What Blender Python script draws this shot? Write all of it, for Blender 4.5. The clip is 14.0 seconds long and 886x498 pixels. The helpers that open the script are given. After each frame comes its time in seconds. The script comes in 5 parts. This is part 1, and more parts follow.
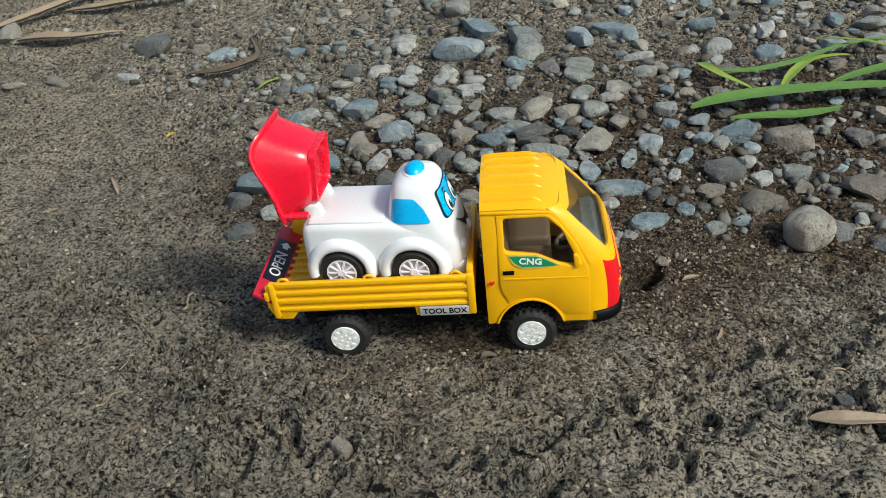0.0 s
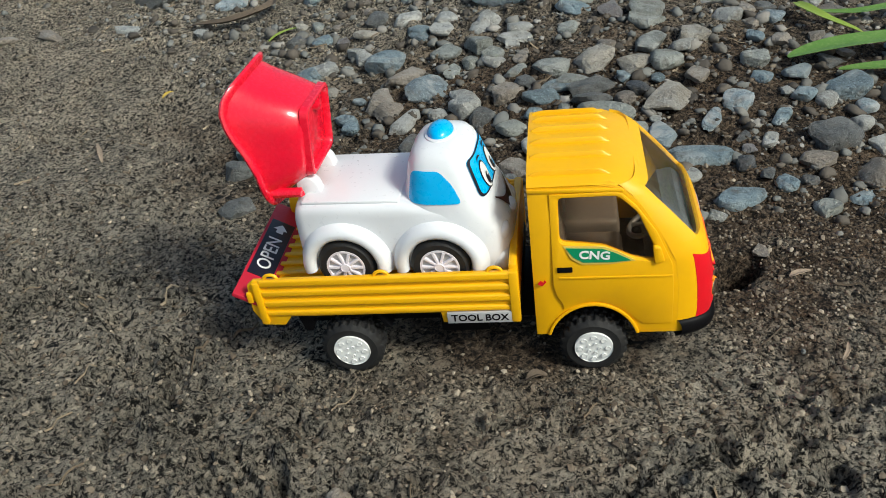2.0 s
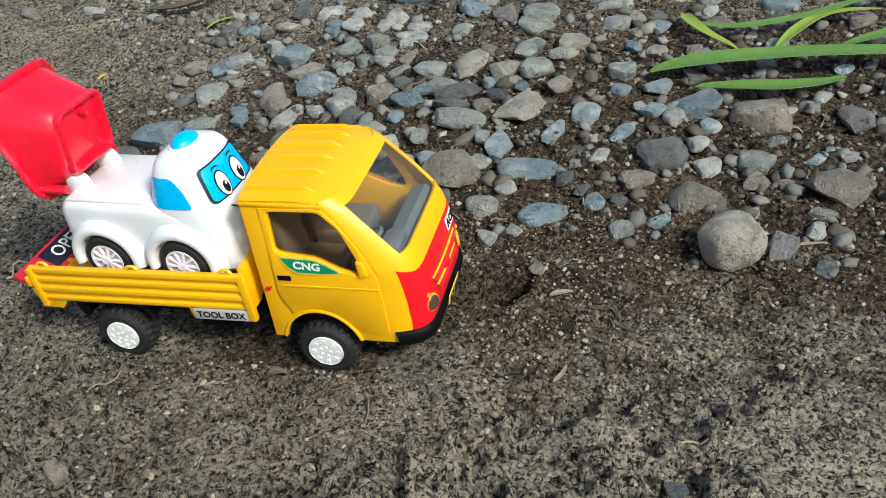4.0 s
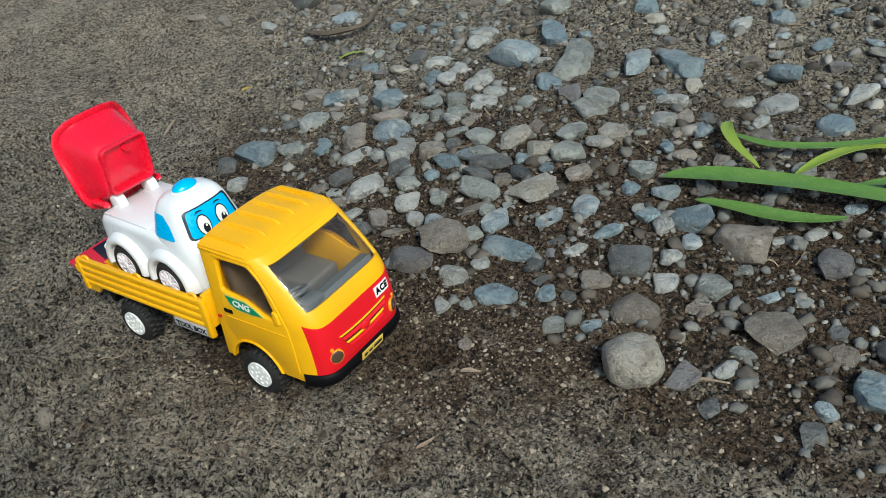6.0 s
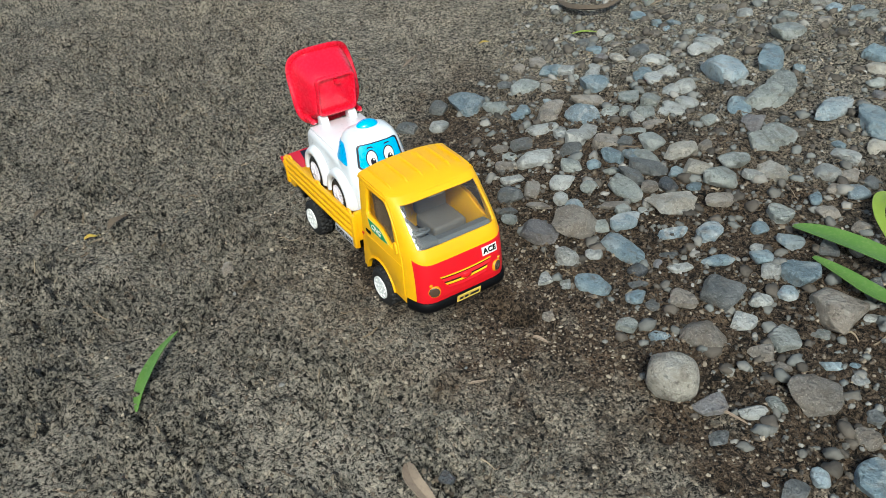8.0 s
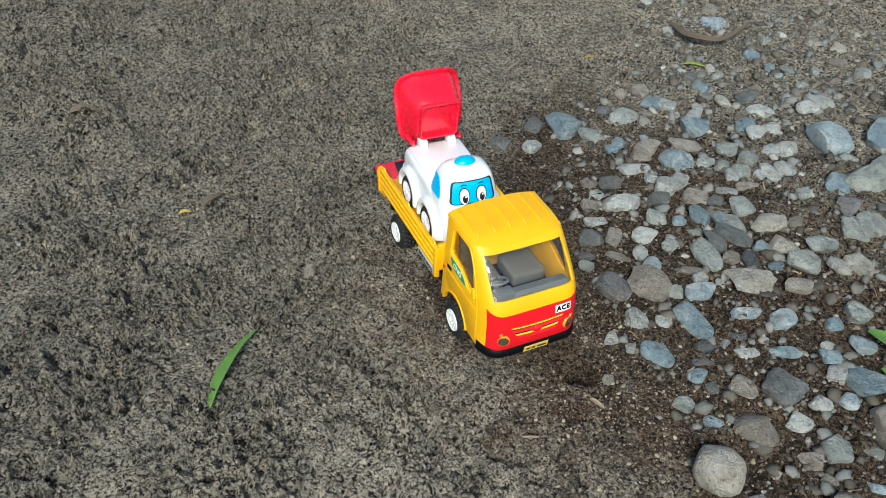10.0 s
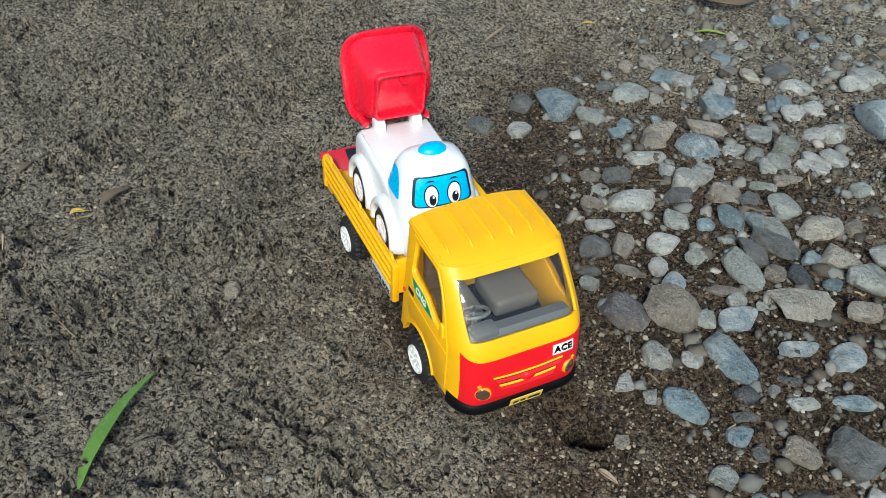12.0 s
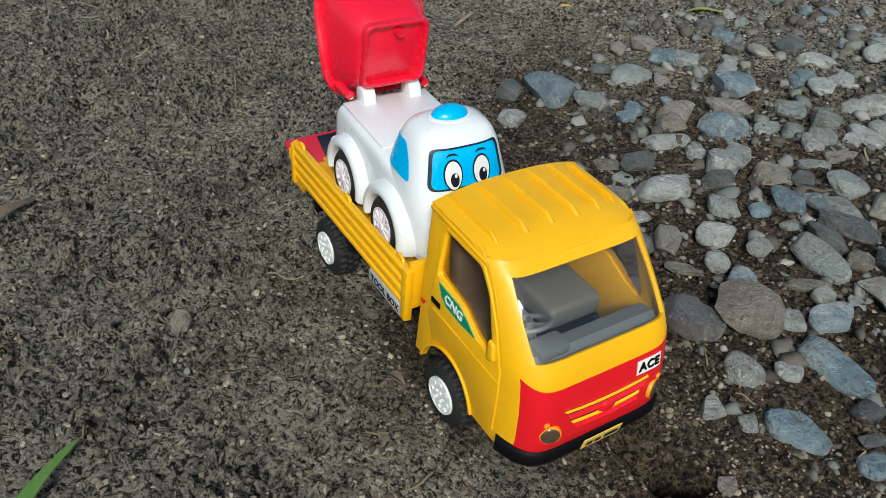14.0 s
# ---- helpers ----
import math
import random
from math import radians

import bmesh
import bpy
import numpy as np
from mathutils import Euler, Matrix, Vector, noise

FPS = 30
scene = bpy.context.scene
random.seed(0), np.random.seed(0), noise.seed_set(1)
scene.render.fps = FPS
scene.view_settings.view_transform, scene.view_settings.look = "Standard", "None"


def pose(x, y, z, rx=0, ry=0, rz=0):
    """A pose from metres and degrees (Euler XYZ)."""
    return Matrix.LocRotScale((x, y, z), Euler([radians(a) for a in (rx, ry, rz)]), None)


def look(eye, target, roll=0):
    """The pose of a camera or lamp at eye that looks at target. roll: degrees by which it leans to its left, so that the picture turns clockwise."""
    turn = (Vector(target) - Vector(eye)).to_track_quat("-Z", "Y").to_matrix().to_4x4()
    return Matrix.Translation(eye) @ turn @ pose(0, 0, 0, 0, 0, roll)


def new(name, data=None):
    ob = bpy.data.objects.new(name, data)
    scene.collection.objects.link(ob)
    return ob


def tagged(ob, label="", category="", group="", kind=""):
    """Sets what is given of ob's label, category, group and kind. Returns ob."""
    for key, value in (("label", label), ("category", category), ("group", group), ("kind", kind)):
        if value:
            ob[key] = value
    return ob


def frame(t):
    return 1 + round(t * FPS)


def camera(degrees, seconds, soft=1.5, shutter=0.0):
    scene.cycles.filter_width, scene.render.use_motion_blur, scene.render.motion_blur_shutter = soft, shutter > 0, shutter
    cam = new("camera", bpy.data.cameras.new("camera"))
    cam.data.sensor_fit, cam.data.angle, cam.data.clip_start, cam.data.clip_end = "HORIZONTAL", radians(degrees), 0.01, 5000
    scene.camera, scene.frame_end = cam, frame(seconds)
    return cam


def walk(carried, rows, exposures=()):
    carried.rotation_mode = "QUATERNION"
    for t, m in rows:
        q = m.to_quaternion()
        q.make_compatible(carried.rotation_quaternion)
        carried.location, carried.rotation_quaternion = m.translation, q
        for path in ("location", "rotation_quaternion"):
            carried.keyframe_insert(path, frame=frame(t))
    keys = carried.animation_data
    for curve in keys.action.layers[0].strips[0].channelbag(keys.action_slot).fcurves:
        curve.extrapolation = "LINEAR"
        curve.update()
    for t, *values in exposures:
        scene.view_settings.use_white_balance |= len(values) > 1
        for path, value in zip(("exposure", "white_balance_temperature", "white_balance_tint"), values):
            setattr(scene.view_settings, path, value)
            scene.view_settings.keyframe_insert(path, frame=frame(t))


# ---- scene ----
cam = camera(55.5, 14.0, soft=0.8)
PATH = [
    (0, (0.036, -0.244, 0.2), (-0.169, 1.436, -0.864), -6.5),
    (0.5, (0.03, -0.226, 0.193), (-0.183, 1.455, -0.869), -6.6),
    (1, (0.031, -0.21, 0.184), (-0.218, 1.466, -0.879), -7.2),
    (1.5, (0.033, -0.196, 0.175), (-0.238, 1.465, -0.906), -7.6),
    (2, (0.031, -0.18, 0.166), (-0.278, 1.449, -0.952), -8.3),
    (2.5, (0.046, -0.164, 0.162), (-0.292, 1.442, -0.981), -8.8),
    (3, (0.08, -0.164, 0.157), (-0.288, 1.426, -0.999), -9.6),
    (3.5, (0.106, -0.171, 0.164), (-0.318, 1.406, -0.991), -9.7),
    (4, (0.133, -0.168, 0.17), (-0.392, 1.385, -0.975), -9.1),
    (4.2, (0.141, -0.166, 0.171), (-0.42, 1.377, -0.972), -8.9),
    (6.3, (0.249, -0.142, 0.204), (-0.85, 1.132, -0.878), -8.1),
    (6.5, (0.257, -0.142, 0.204), (-0.892, 1.09, -0.874), -7.8),
    (7, (0.277, -0.142, 0.209), (-0.984, 0.948, -0.896), -6.2),
    (7.5, (0.299, -0.137, 0.218), (-1.039, 0.816, -0.924), -5.0),
    (8, (0.305, -0.131, 0.238), (-1.087, 0.719, -0.919), -3.5),
    (8.5, (0.299, -0.131, 0.264), (-1.131, 0.652, -0.894), -2.0),
    (8.7, (0.295, -0.131, 0.271), (-1.143, 0.635, -0.889), -1.3),
    (10.8, (0.263, -0.125, 0.282), (-1.062, 0.561, -1.05), 5.2),
    (11, (0.254, -0.117, 0.273), (-1.066, 0.578, -1.059), 5.5),
    (11.5, (0.235, -0.099, 0.246), (-1.085, 0.609, -1.079), 4.8),
    (12, (0.213, -0.087, 0.23), (-1.123, 0.625, -1.077), 4.2),
    (12.5, (0.191, -0.079, 0.212), (-1.152, 0.639, -1.085), 4.0),
    (13, (0.178, -0.075, 0.195), (-1.169, 0.642, -1.098), 3.4),
    (13.5, (0.171, -0.078, 0.187), (-1.18, 0.68, -1.079), 3.4),
    (14, (0.158, -0.089, 0.171), (-1.148, 0.819, -1.043), 5.3),
]
walk(cam, [(t, look(eye, target, roll)) for t, eye, target, roll in PATH], exposures=[(0, 0.56, 6500, 0), (1.5, 0.46, 6500, 0), (3, 0.62, 6400, 0), (4.2, 0.72, 6350, 0), (6.5, 0.38, 6150, -2), (7.5, 0.60, 6150, -2), (8.5, 0.68, 6150, -2), (11.5, 0.68, 6100, -2), (12.5, 0.50, 6150, -1), (13, 0.36, 6150, -1), (14, 0.27, 6150, -1)])

# ---- daylight: open sky behind thin cloud, soft sun from ahead of the truck ----
SUN_AZ, SUN_EL = radians(-32), radians(42)
world = bpy.data.worlds.new("sky")
scene.world = world
world.use_nodes = True
sky = world.node_tree.nodes.new("ShaderNodeTexSky")
sky.sky_type, sky.sun_disc = "NISHITA", False
sky.sun_elevation, sky.sun_rotation = SUN_EL, radians(90) - SUN_AZ
sky.air_density, sky.dust_density = 1.0, 3.0
world.node_tree.nodes["Background"].inputs["Strength"].default_value = 0.092
world.node_tree.links.new(sky.outputs["Color"], world.node_tree.nodes["Background"].inputs["Color"])
sun = new("sun", bpy.data.lights.new("sun", "SUN"))
sun.data.energy, sun.data.angle, sun.data.color = 2.35, radians(11), (1.0, 0.96, 0.90)
SUN_DIR = Vector((math.cos(SUN_AZ) * math.cos(SUN_EL), math.sin(SUN_AZ) * math.cos(SUN_EL), math.sin(SUN_EL)))
sun.matrix_world = look(SUN_DIR * 3, (0, 0, 0))


# ---- materials ----
class Nodes:
    """Short hand for building a node material."""

    def __init__(self, name, roughness=0.5, metallic=0.0):
        self.mat = bpy.data.materials.new(name)
        self.mat.use_nodes = True
        self.tree = self.mat.node_tree
        self.bsdf = self.tree.nodes["Principled BSDF"]
        self.bsdf.inputs["Roughness"].default_value = roughness
        self.bsdf.inputs["Metallic"].default_value = metallic
        self.geo = self.add("ShaderNodeNewGeometry")
        self.tex = self.add("ShaderNodeTexCoord")

    def add(self, kind, **values):
        node = self.tree.nodes.new(kind)
        for key, value in values.items():
            node.inputs[key.replace("_", " ")].default_value = value
        return node

    def join(self, a, b):
        self.tree.links.new(a, b)

    def noise(self, scale, detail=4.0, rough=0.55, where="Object", distortion=0.0):
        node = self.add("ShaderNodeTexNoise", Scale=scale, Detail=detail, Roughness=rough, Distortion=distortion)
        self.join(self.tex.outputs[where], node.inputs["Vector"])
        return node.outputs["Fac"]

    def ramp(self, value, stops):
        node = self.add("ShaderNodeValToRGB")
        items = node.color_ramp.elements
        while len(items) < len(stops):
            items.new(0.5)
        for item, (at, colour) in zip(items, stops):
            item.position, item.color = at, (*colour, 1) if len(colour) == 3 else colour
        self.join(value, node.inputs["Fac"])
        return node.outputs["Color"]

    def mix(self, factor, a, b, how="MIX"):
        node = self.tree.nodes.new("ShaderNodeMix")
        node.data_type, node.blend_type = "RGBA", how
        for index, value in ((0, factor), (6, a), (7, b)):
            if isinstance(value, (int, float)):
                node.inputs[index].default_value = value
            elif isinstance(value, tuple):
                node.inputs[index].default_value = (*value, 1)
            else:
                self.join(value, node.inputs[index])
        return node.outputs[2]

    def math(self, how, a, b=0.0, clamp=False):
        node = self.tree.nodes.new("ShaderNodeMath")
        node.operation, node.use_clamp = how, clamp
        for index, value in ((0, a), (1, b)):
            if isinstance(value, (int, float)):
                node.inputs[index].default_value = value
            else:
                self.join(value, node.inputs[index])
        return node.outputs[0]

    def colour(self, value):
        if isinstance(value, tuple):
            self.bsdf.inputs["Base Color"].default_value = (*value, 1)
        else:
            self.join(value, self.bsdf.inputs["Base Color"])
        return self

    def bump(self, height, distance, strength=1.0):
        node = self.add("ShaderNodeBump", Strength=strength, Distance=distance)
        self.join(height, node.inputs["Height"])
        self.join(node.outputs["Normal"], self.bsdf.inputs["Normal"])
        return self


def plastic(name, colour, roughness=0.33, grime=0.12, scale=90.0, shine=0.0):
    """Moulded toy plastic: slight mottling, dust and fine scuffs."""
    n = Nodes(name, roughness)
    soil = n.ramp(n.noise(scale, 6, 0.65), [(0.45, (0, 0, 0)), (0.75, (1, 1, 1))])
    dark = tuple(c * 0.72 + 0.015 for c in colour)
    n.colour(n.mix(n.math("MULTIPLY", soil, grime * 2.0), colour, dark))
    wear = n.noise(700, 3, 0.6)
    n.join(n.math("ADD", n.math("MULTIPLY", wear, 0.22), roughness - 0.1), n.bsdf.inputs["Roughness"])
    n.bump(n.noise(420, 3), 0.00012, 0.5)
    n.bsdf.inputs["Coat Weight"].default_value = shine
    n.bsdf.inputs["Coat Roughness"].default_value = 0.12
    return n.mat


YELLOW = plastic("yellow plastic", (0.83, 0.43, 0.003), 0.38, 0.10)
RED = plastic("red glossy plastic", (0.72, 0.004, 0.030), 0.26, 0.06, shine=0.4)
RED_PAINT = plastic("red paint", (0.66, 0.006, 0.016), 0.33, 0.10)
GATE_RED = plastic("crimson card", (0.45, 0.008, 0.03), 0.5, 0.1)
WHITE = plastic("white plastic", (0.73, 0.745, 0.78), 0.30, 0.04, shine=0.3)
HUB_WHITE = plastic("hub white", (0.76, 0.77, 0.76), 0.4, 0.10, 260)
RIM_WHITE = plastic("rim white", (0.74, 0.70, 0.76), 0.4, 0.08, 260)
BLUE = plastic("sky blue plastic", (0.006, 0.43, 0.86), 0.28, 0.04, shine=0.3)
BLACK = plastic("black plastic", (0.003, 0.003, 0.004), 0.5, 0.04)
BLACK.node_tree.nodes["Principled BSDF"].inputs["Specular IOR Level"].default_value = 0.1
GREY = plastic("grey plastic", (0.17, 0.155, 0.14), 0.48, 0.2)
DASH = plastic("dash grey plastic", (0.16, 0.165, 0.17), 0.42, 0.2)
DARK_INK = plastic("dark ink", (0.006, 0.007, 0.018), 0.4, 0.02)
BROWN_INK = plastic("brown ink", (0.06, 0.012, 0.012), 0.4, 0.02)
PAPER = plastic("white paper", (0.78, 0.78, 0.77), 0.5, 0.1)
SILVER = plastic("silver paper", (0.42, 0.42, 0.43), 0.42, 0.2)
GREEN = plastic("green paper", (0.006, 0.24, 0.10), 0.45, 0.06)
PLATE = plastic("pale yellow paper", (0.72, 0.52, 0.10), 0.5, 0.08)
AMBER = plastic("amber lens", (0.78, 0.26, 0.01), 0.25, 0.1)
LENS = plastic("headlight lens", (0.075, 0.045, 0.03), 0.12, 0.3, shine=0.8)


def rubber():
    n = Nodes("tyre rubber", 0.7)
    dust = n.ramp(n.noise(300, 6, 0.7), [(0.45, (0.006, 0.006, 0.007)), (0.66, (0.013, 0.012, 0.011)), (0.85, (0.07, 0.06, 0.048))])
    return n.colour(dust).bump(n.noise(900, 3), 0.0002, 0.6).mat


RUBBER = rubber()


def clear(name, tint, gloss=0.03):
    n = Nodes(name)
    through_it, shine = n.add("ShaderNodeBsdfTransparent"), n.add("ShaderNodeBsdfGlossy", Roughness=gloss)
    through_it.inputs["Color"].default_value = (*tint, 1)
    facing = n.add("ShaderNodeLayerWeight")
    edge = n.math("ADD", n.math("MULTIPLY", n.math("POWER", facing.outputs["Facing"], 3.0), 0.5), 0.05)
    both = n.add("ShaderNodeMixShader")
    n.join(edge, both.inputs[0])
    n.join(through_it.outputs[0], both.inputs[1])
    n.join(shine.outputs[0], both.inputs[2])
    n.bump(n.noise(110, 3, distortion=0.8), 0.0012, 0.5)
    for link in list(n.bsdf.inputs["Normal"].links):
        n.join(link.from_socket, shine.inputs["Normal"])
    n.join(both.outputs[0], n.tree.nodes["Material Output"].inputs["Surface"])
    return n.mat


GLASS = clear("clear plastic glazing", (0.94, 0.95, 0.94))
SMOKED = clear("brown tinted glazing", (0.84, 0.75, 0.66))


def soil(name, brown, grey, dust, dark):
    """Trodden earth: grey crust on open ground, damp brown crumb beside the gravel, pale dust on top of the bank; dark
    is the shade painted into pits and cracks.
    """
    n = Nodes(name, 0.8)
    n.bsdf.inputs["Specular IOR Level"].default_value = 0.22
    broad, patch, cracks, fine = n.noise(17, 5, 0.6), n.noise(70, 6, 0.62), n.noise(235, 6, 0.7, distortion=1.2), n.noise(640, 7, 0.78, distortion=0.6)
    cell = n.add("ShaderNodeTexVoronoi", Scale=620.0)
    warp = n.add("ShaderNodeMix")
    warp.data_type = "VECTOR"
    warp.inputs[0].default_value = 0.004
    wobble = n.add("ShaderNodeTexNoise", Scale=300.0, Detail=3.0)
    n.join(n.tex.outputs["Object"], wobble.inputs["Vector"])
    n.join(n.tex.outputs["Object"], warp.inputs[4])
    n.join(wobble.outputs["Color"], warp.inputs[5])
    n.join(warp.outputs[1], cell.inputs["Vector"])
    grain = n.add("ShaderNodeSeparateColor")
    n.join(cell.outputs["Color"], grain.inputs[0])
    place = n.add("ShaderNodeSeparateXYZ")
    n.join(n.tex.outputs["Object"], place.inputs[0])
    x, y = place.outputs["X"], place.outputs["Y"]
    behind = n.math("MULTIPLY", n.math("MAXIMUM", n.math("MULTIPLY", x, -1.0), 0.0), 1.15)
    ahead = n.math("MULTIPLY", n.math("MAXIMUM", x, 0.0), 0.22)
    line = n.math("SUBTRACT", n.math("ADD", behind, ahead), 0.020)
    ragged = n.math("MULTIPLY", n.math("SUBTRACT", n.noise(24, 8, 0.7), 0.5), 4.6)
    crust = n.math("ADD", n.math("ADD", n.math("MULTIPLY", n.math("SUBTRACT", line, y), 15.0), ragged), 0.5, clamp=True)
    dusty = n.math("ADD", n.math("ADD", n.math("MULTIPLY", n.math("SUBTRACT", n.math("ADD", y, n.math("MULTIPLY", behind, 0.45)), 0.215), 9.0), n.math("MULTIPLY", ragged, 0.45)), 0.3, clamp=True)
    dry = n.math("MULTIPLY", n.math("MULTIPLY", n.math("SUBTRACT", x, 0.025), 16.0, clamp=True), crust)
    base = n.mix(dusty, n.mix(crust, brown, grey), dust)
    base = n.mix(n.math("MULTIPLY", dry, 0.8), base, tuple(c * 1.42 for c in grey))
    pale, cool = n.mix(1.0, base, (1.5, 1.48, 1.42), "MULTIPLY"), n.mix(1.0, base, (0.56, 0.58, 0.58), "MULTIPLY")
    light = n.mix(0.30, n.mix(1.0, base, (1.7, 1.66, 1.6), "MULTIPLY"), (0.42, 0.36, 0.28))
    base = n.mix(n.ramp(broad, [(0.38, (0.75, 0.75, 0.75)), (0.54, (0, 0, 0))]), base, cool)
    base = n.mix(n.ramp(broad, [(0.50, (0, 0, 0)), (0.66, (0.8, 0.8, 0.8))]), base, pale)
    base = n.mix(n.ramp(patch, [(0.36, (0.9, 0.9, 0.9)), (0.50, (0, 0, 0))]), base, cool)
    base = n.mix(n.ramp(patch, [(0.53, (0, 0, 0)), (0.66, (0.9, 0.9, 0.9))]), base, pale)
    base = n.mix(n.ramp(grain.outputs[0], [(0.1, (0.7, 0.7, 0.7)), (0.45, (0, 0, 0))]), base, cool)
    base = n.mix(n.ramp(grain.outputs[0], [(0.68, (0, 0, 0)), (1.0, (0.75, 0.75, 0.75))]), base, light)
    # low spots of fine and cracks go near-black: crevice shade painted into the colour
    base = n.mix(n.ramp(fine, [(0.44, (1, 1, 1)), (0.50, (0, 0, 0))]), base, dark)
    base = n.mix(n.ramp(fine, [(0.54, (0, 0, 0)), (0.64, (1, 1, 1))]), base, light)
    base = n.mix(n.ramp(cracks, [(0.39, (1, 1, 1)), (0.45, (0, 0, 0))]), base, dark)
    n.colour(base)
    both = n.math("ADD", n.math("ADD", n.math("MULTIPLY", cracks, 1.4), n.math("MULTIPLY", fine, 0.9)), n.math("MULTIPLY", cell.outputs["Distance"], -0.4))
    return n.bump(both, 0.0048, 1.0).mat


# last colour: painted shade for pits and cracks, far darker than the earth itself
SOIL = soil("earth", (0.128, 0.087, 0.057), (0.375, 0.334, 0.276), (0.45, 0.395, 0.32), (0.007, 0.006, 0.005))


def grains(name, stops, roughness=0.85):
    n = Nodes(name, roughness)
    base = n.ramp(n.geo.outputs["Random Per Island"], stops)
    fine = n.noise(900, 4, 0.7)
    n.colour(n.mix(n.math("MULTIPLY", fine, 0.7), base, n.mix(0.5, base, (0.02, 0.018, 0.015))))
    return n.bump(fine, 0.0004, 0.7).mat


CRUMBS = grains("earth crumbs", [(0.0, (0.03, 0.022, 0.016)), (0.4, (0.12, 0.09, 0.063)), (0.75, (0.23, 0.185, 0.135)), (0.98, (0.40, 0.34, 0.26))])
CHIPS = grains("small pebbles", [(0.0, (0.05, 0.042, 0.034)), (0.4, (0.12, 0.10, 0.08)), (0.7, (0.17, 0.178, 0.17)), (0.9, (0.25, 0.235, 0.21)), (1.0, (0.40, 0.38, 0.35))], 0.75)
STRAW = grains("dry straw", [(0.0, (0.07, 0.05, 0.032)), (0.5, (0.17, 0.125, 0.08)), (1.0, (0.36, 0.29, 0.20))])


def rock(name, base, second, veins=0.0):
    """River stone: mottled, speckled, with pale veins or patches and earth in its hollows."""
    n = Nodes(name, 0.40)
    info = n.add("ShaderNodeObjectInfo")
    shift = n.add("ShaderNodeVectorMath")
    shift.operation = "ADD"
    n.join(n.tex.outputs["Object"], shift.inputs[0])
    spread = n.add("ShaderNodeCombineXYZ")
    for axis in "XYZ":
        n.join(n.math("MULTIPLY", info.outputs["Random"], 7.0), spread.inputs[axis])
    n.join(spread.outputs[0], shift.inputs[1])

    def field(scale, detail, rough, distortion=0.0):
        node = n.add("ShaderNodeTexNoise", Scale=scale, Detail=detail, Roughness=rough, Distortion=distortion)
        n.join(shift.outputs[0], node.inputs["Vector"])
        return node.outputs["Fac"]

    broad, fine, speck = field(110, 5, 0.6, 0.6), field(420, 6, 0.7), field(1300, 3, 0.6)
    colour = n.mix(n.ramp(broad, [(0.35, (0, 0, 0)), (0.65, (1, 1, 1))]), base, second)
    bright = n.math("ADD", n.math("MULTIPLY", info.outputs["Random"], 0.6), 0.90)
    tone = n.add("ShaderNodeCombineXYZ")
    for axis in "XYZ":
        n.join(bright, tone.inputs[axis])
    colour = n.mix(1.0, colour, tone.outputs[0], "MULTIPLY")
    dark, pale = tuple(c * 0.4 for c in base), tuple(min(0.75, c * 1.7 + 0.12) for c in base)
    colour = n.mix(n.ramp(fine, [(0.36, (0.7, 0.7, 0.7)), (0.46, (0, 0, 0))]), colour, dark)
    colour = n.mix(n.ramp(speck, [(0.55, (0, 0, 0)), (0.68, (0.8, 0.8, 0.8))]), colour, pale)
    if veins:
        band = field(62, 4, 0.55, 1.6)
        colour = n.mix(n.ramp(band, [(0.52, (0, 0, 0)), (0.60, (veins, veins, veins))]), colour, (0.52, 0.53, 0.52))
    clay = field(170, 6, 0.65)
    colour = n.mix(n.ramp(clay, [(0.53, (0, 0, 0)), (0.70, (0.6, 0.6, 0.6))]), colour, (0.15, 0.118, 0.085))
    n.colour(colour)
    both = n.math("ADD", n.math("MULTIPLY", fine, 0.8), n.math("MULTIPLY", speck, 0.3))
    pits = field(230, 5, 0.7, 0.8)
    n.join(n.math("ADD", n.math("MULTIPLY", fine, 0.5), 0.18), n.bsdf.inputs["Roughness"])
    return n.bump(n.math("ADD", both, n.math("MULTIPLY", pits, 1.1)), 0.0030, 1.0).mat


ROCKS = {
    "b": (rock("blue grey stone", (0.125, 0.175, 0.205), (0.21, 0.262, 0.285), 0.3), "smooth blue-grey river stone"),
    "B": (rock("veined blue stone", (0.20, 0.255, 0.29), (0.33, 0.38, 0.40), 0.7), "blue-grey river stone with pale patches"),
    "g": (rock("grey stone", (0.20, 0.215, 0.20), (0.29, 0.30, 0.275), 0.35), "dull grey worn river stone"),
    "p": (rock("pale stone", (0.29, 0.29, 0.272), (0.42, 0.42, 0.40), 0.45), "pale whitish river pebble"),
    "P": (rock("warm pale stone", (0.27, 0.245, 0.205), (0.36, 0.335, 0.29), 0.25), "warm pale rough-faced stone"),
    "w": (rock("brown grey stone", (0.195, 0.165, 0.135), (0.27, 0.24, 0.205), 0.1), "brownish grey earthy stone"),
    "d": (rock("dark stone", (0.078, 0.082, 0.082), (0.13, 0.132, 0.128), 0.1), "dark grey rough stone"),
    "k": (rock("black stone", (0.022, 0.027, 0.034), (0.05, 0.055, 0.062), 0.1), "nearly black angular stone"),
    "v": (rock("violet grey stone", (0.13, 0.122, 0.128), (0.20, 0.185, 0.18), 0.15), "violet-grey flat stone"),
}


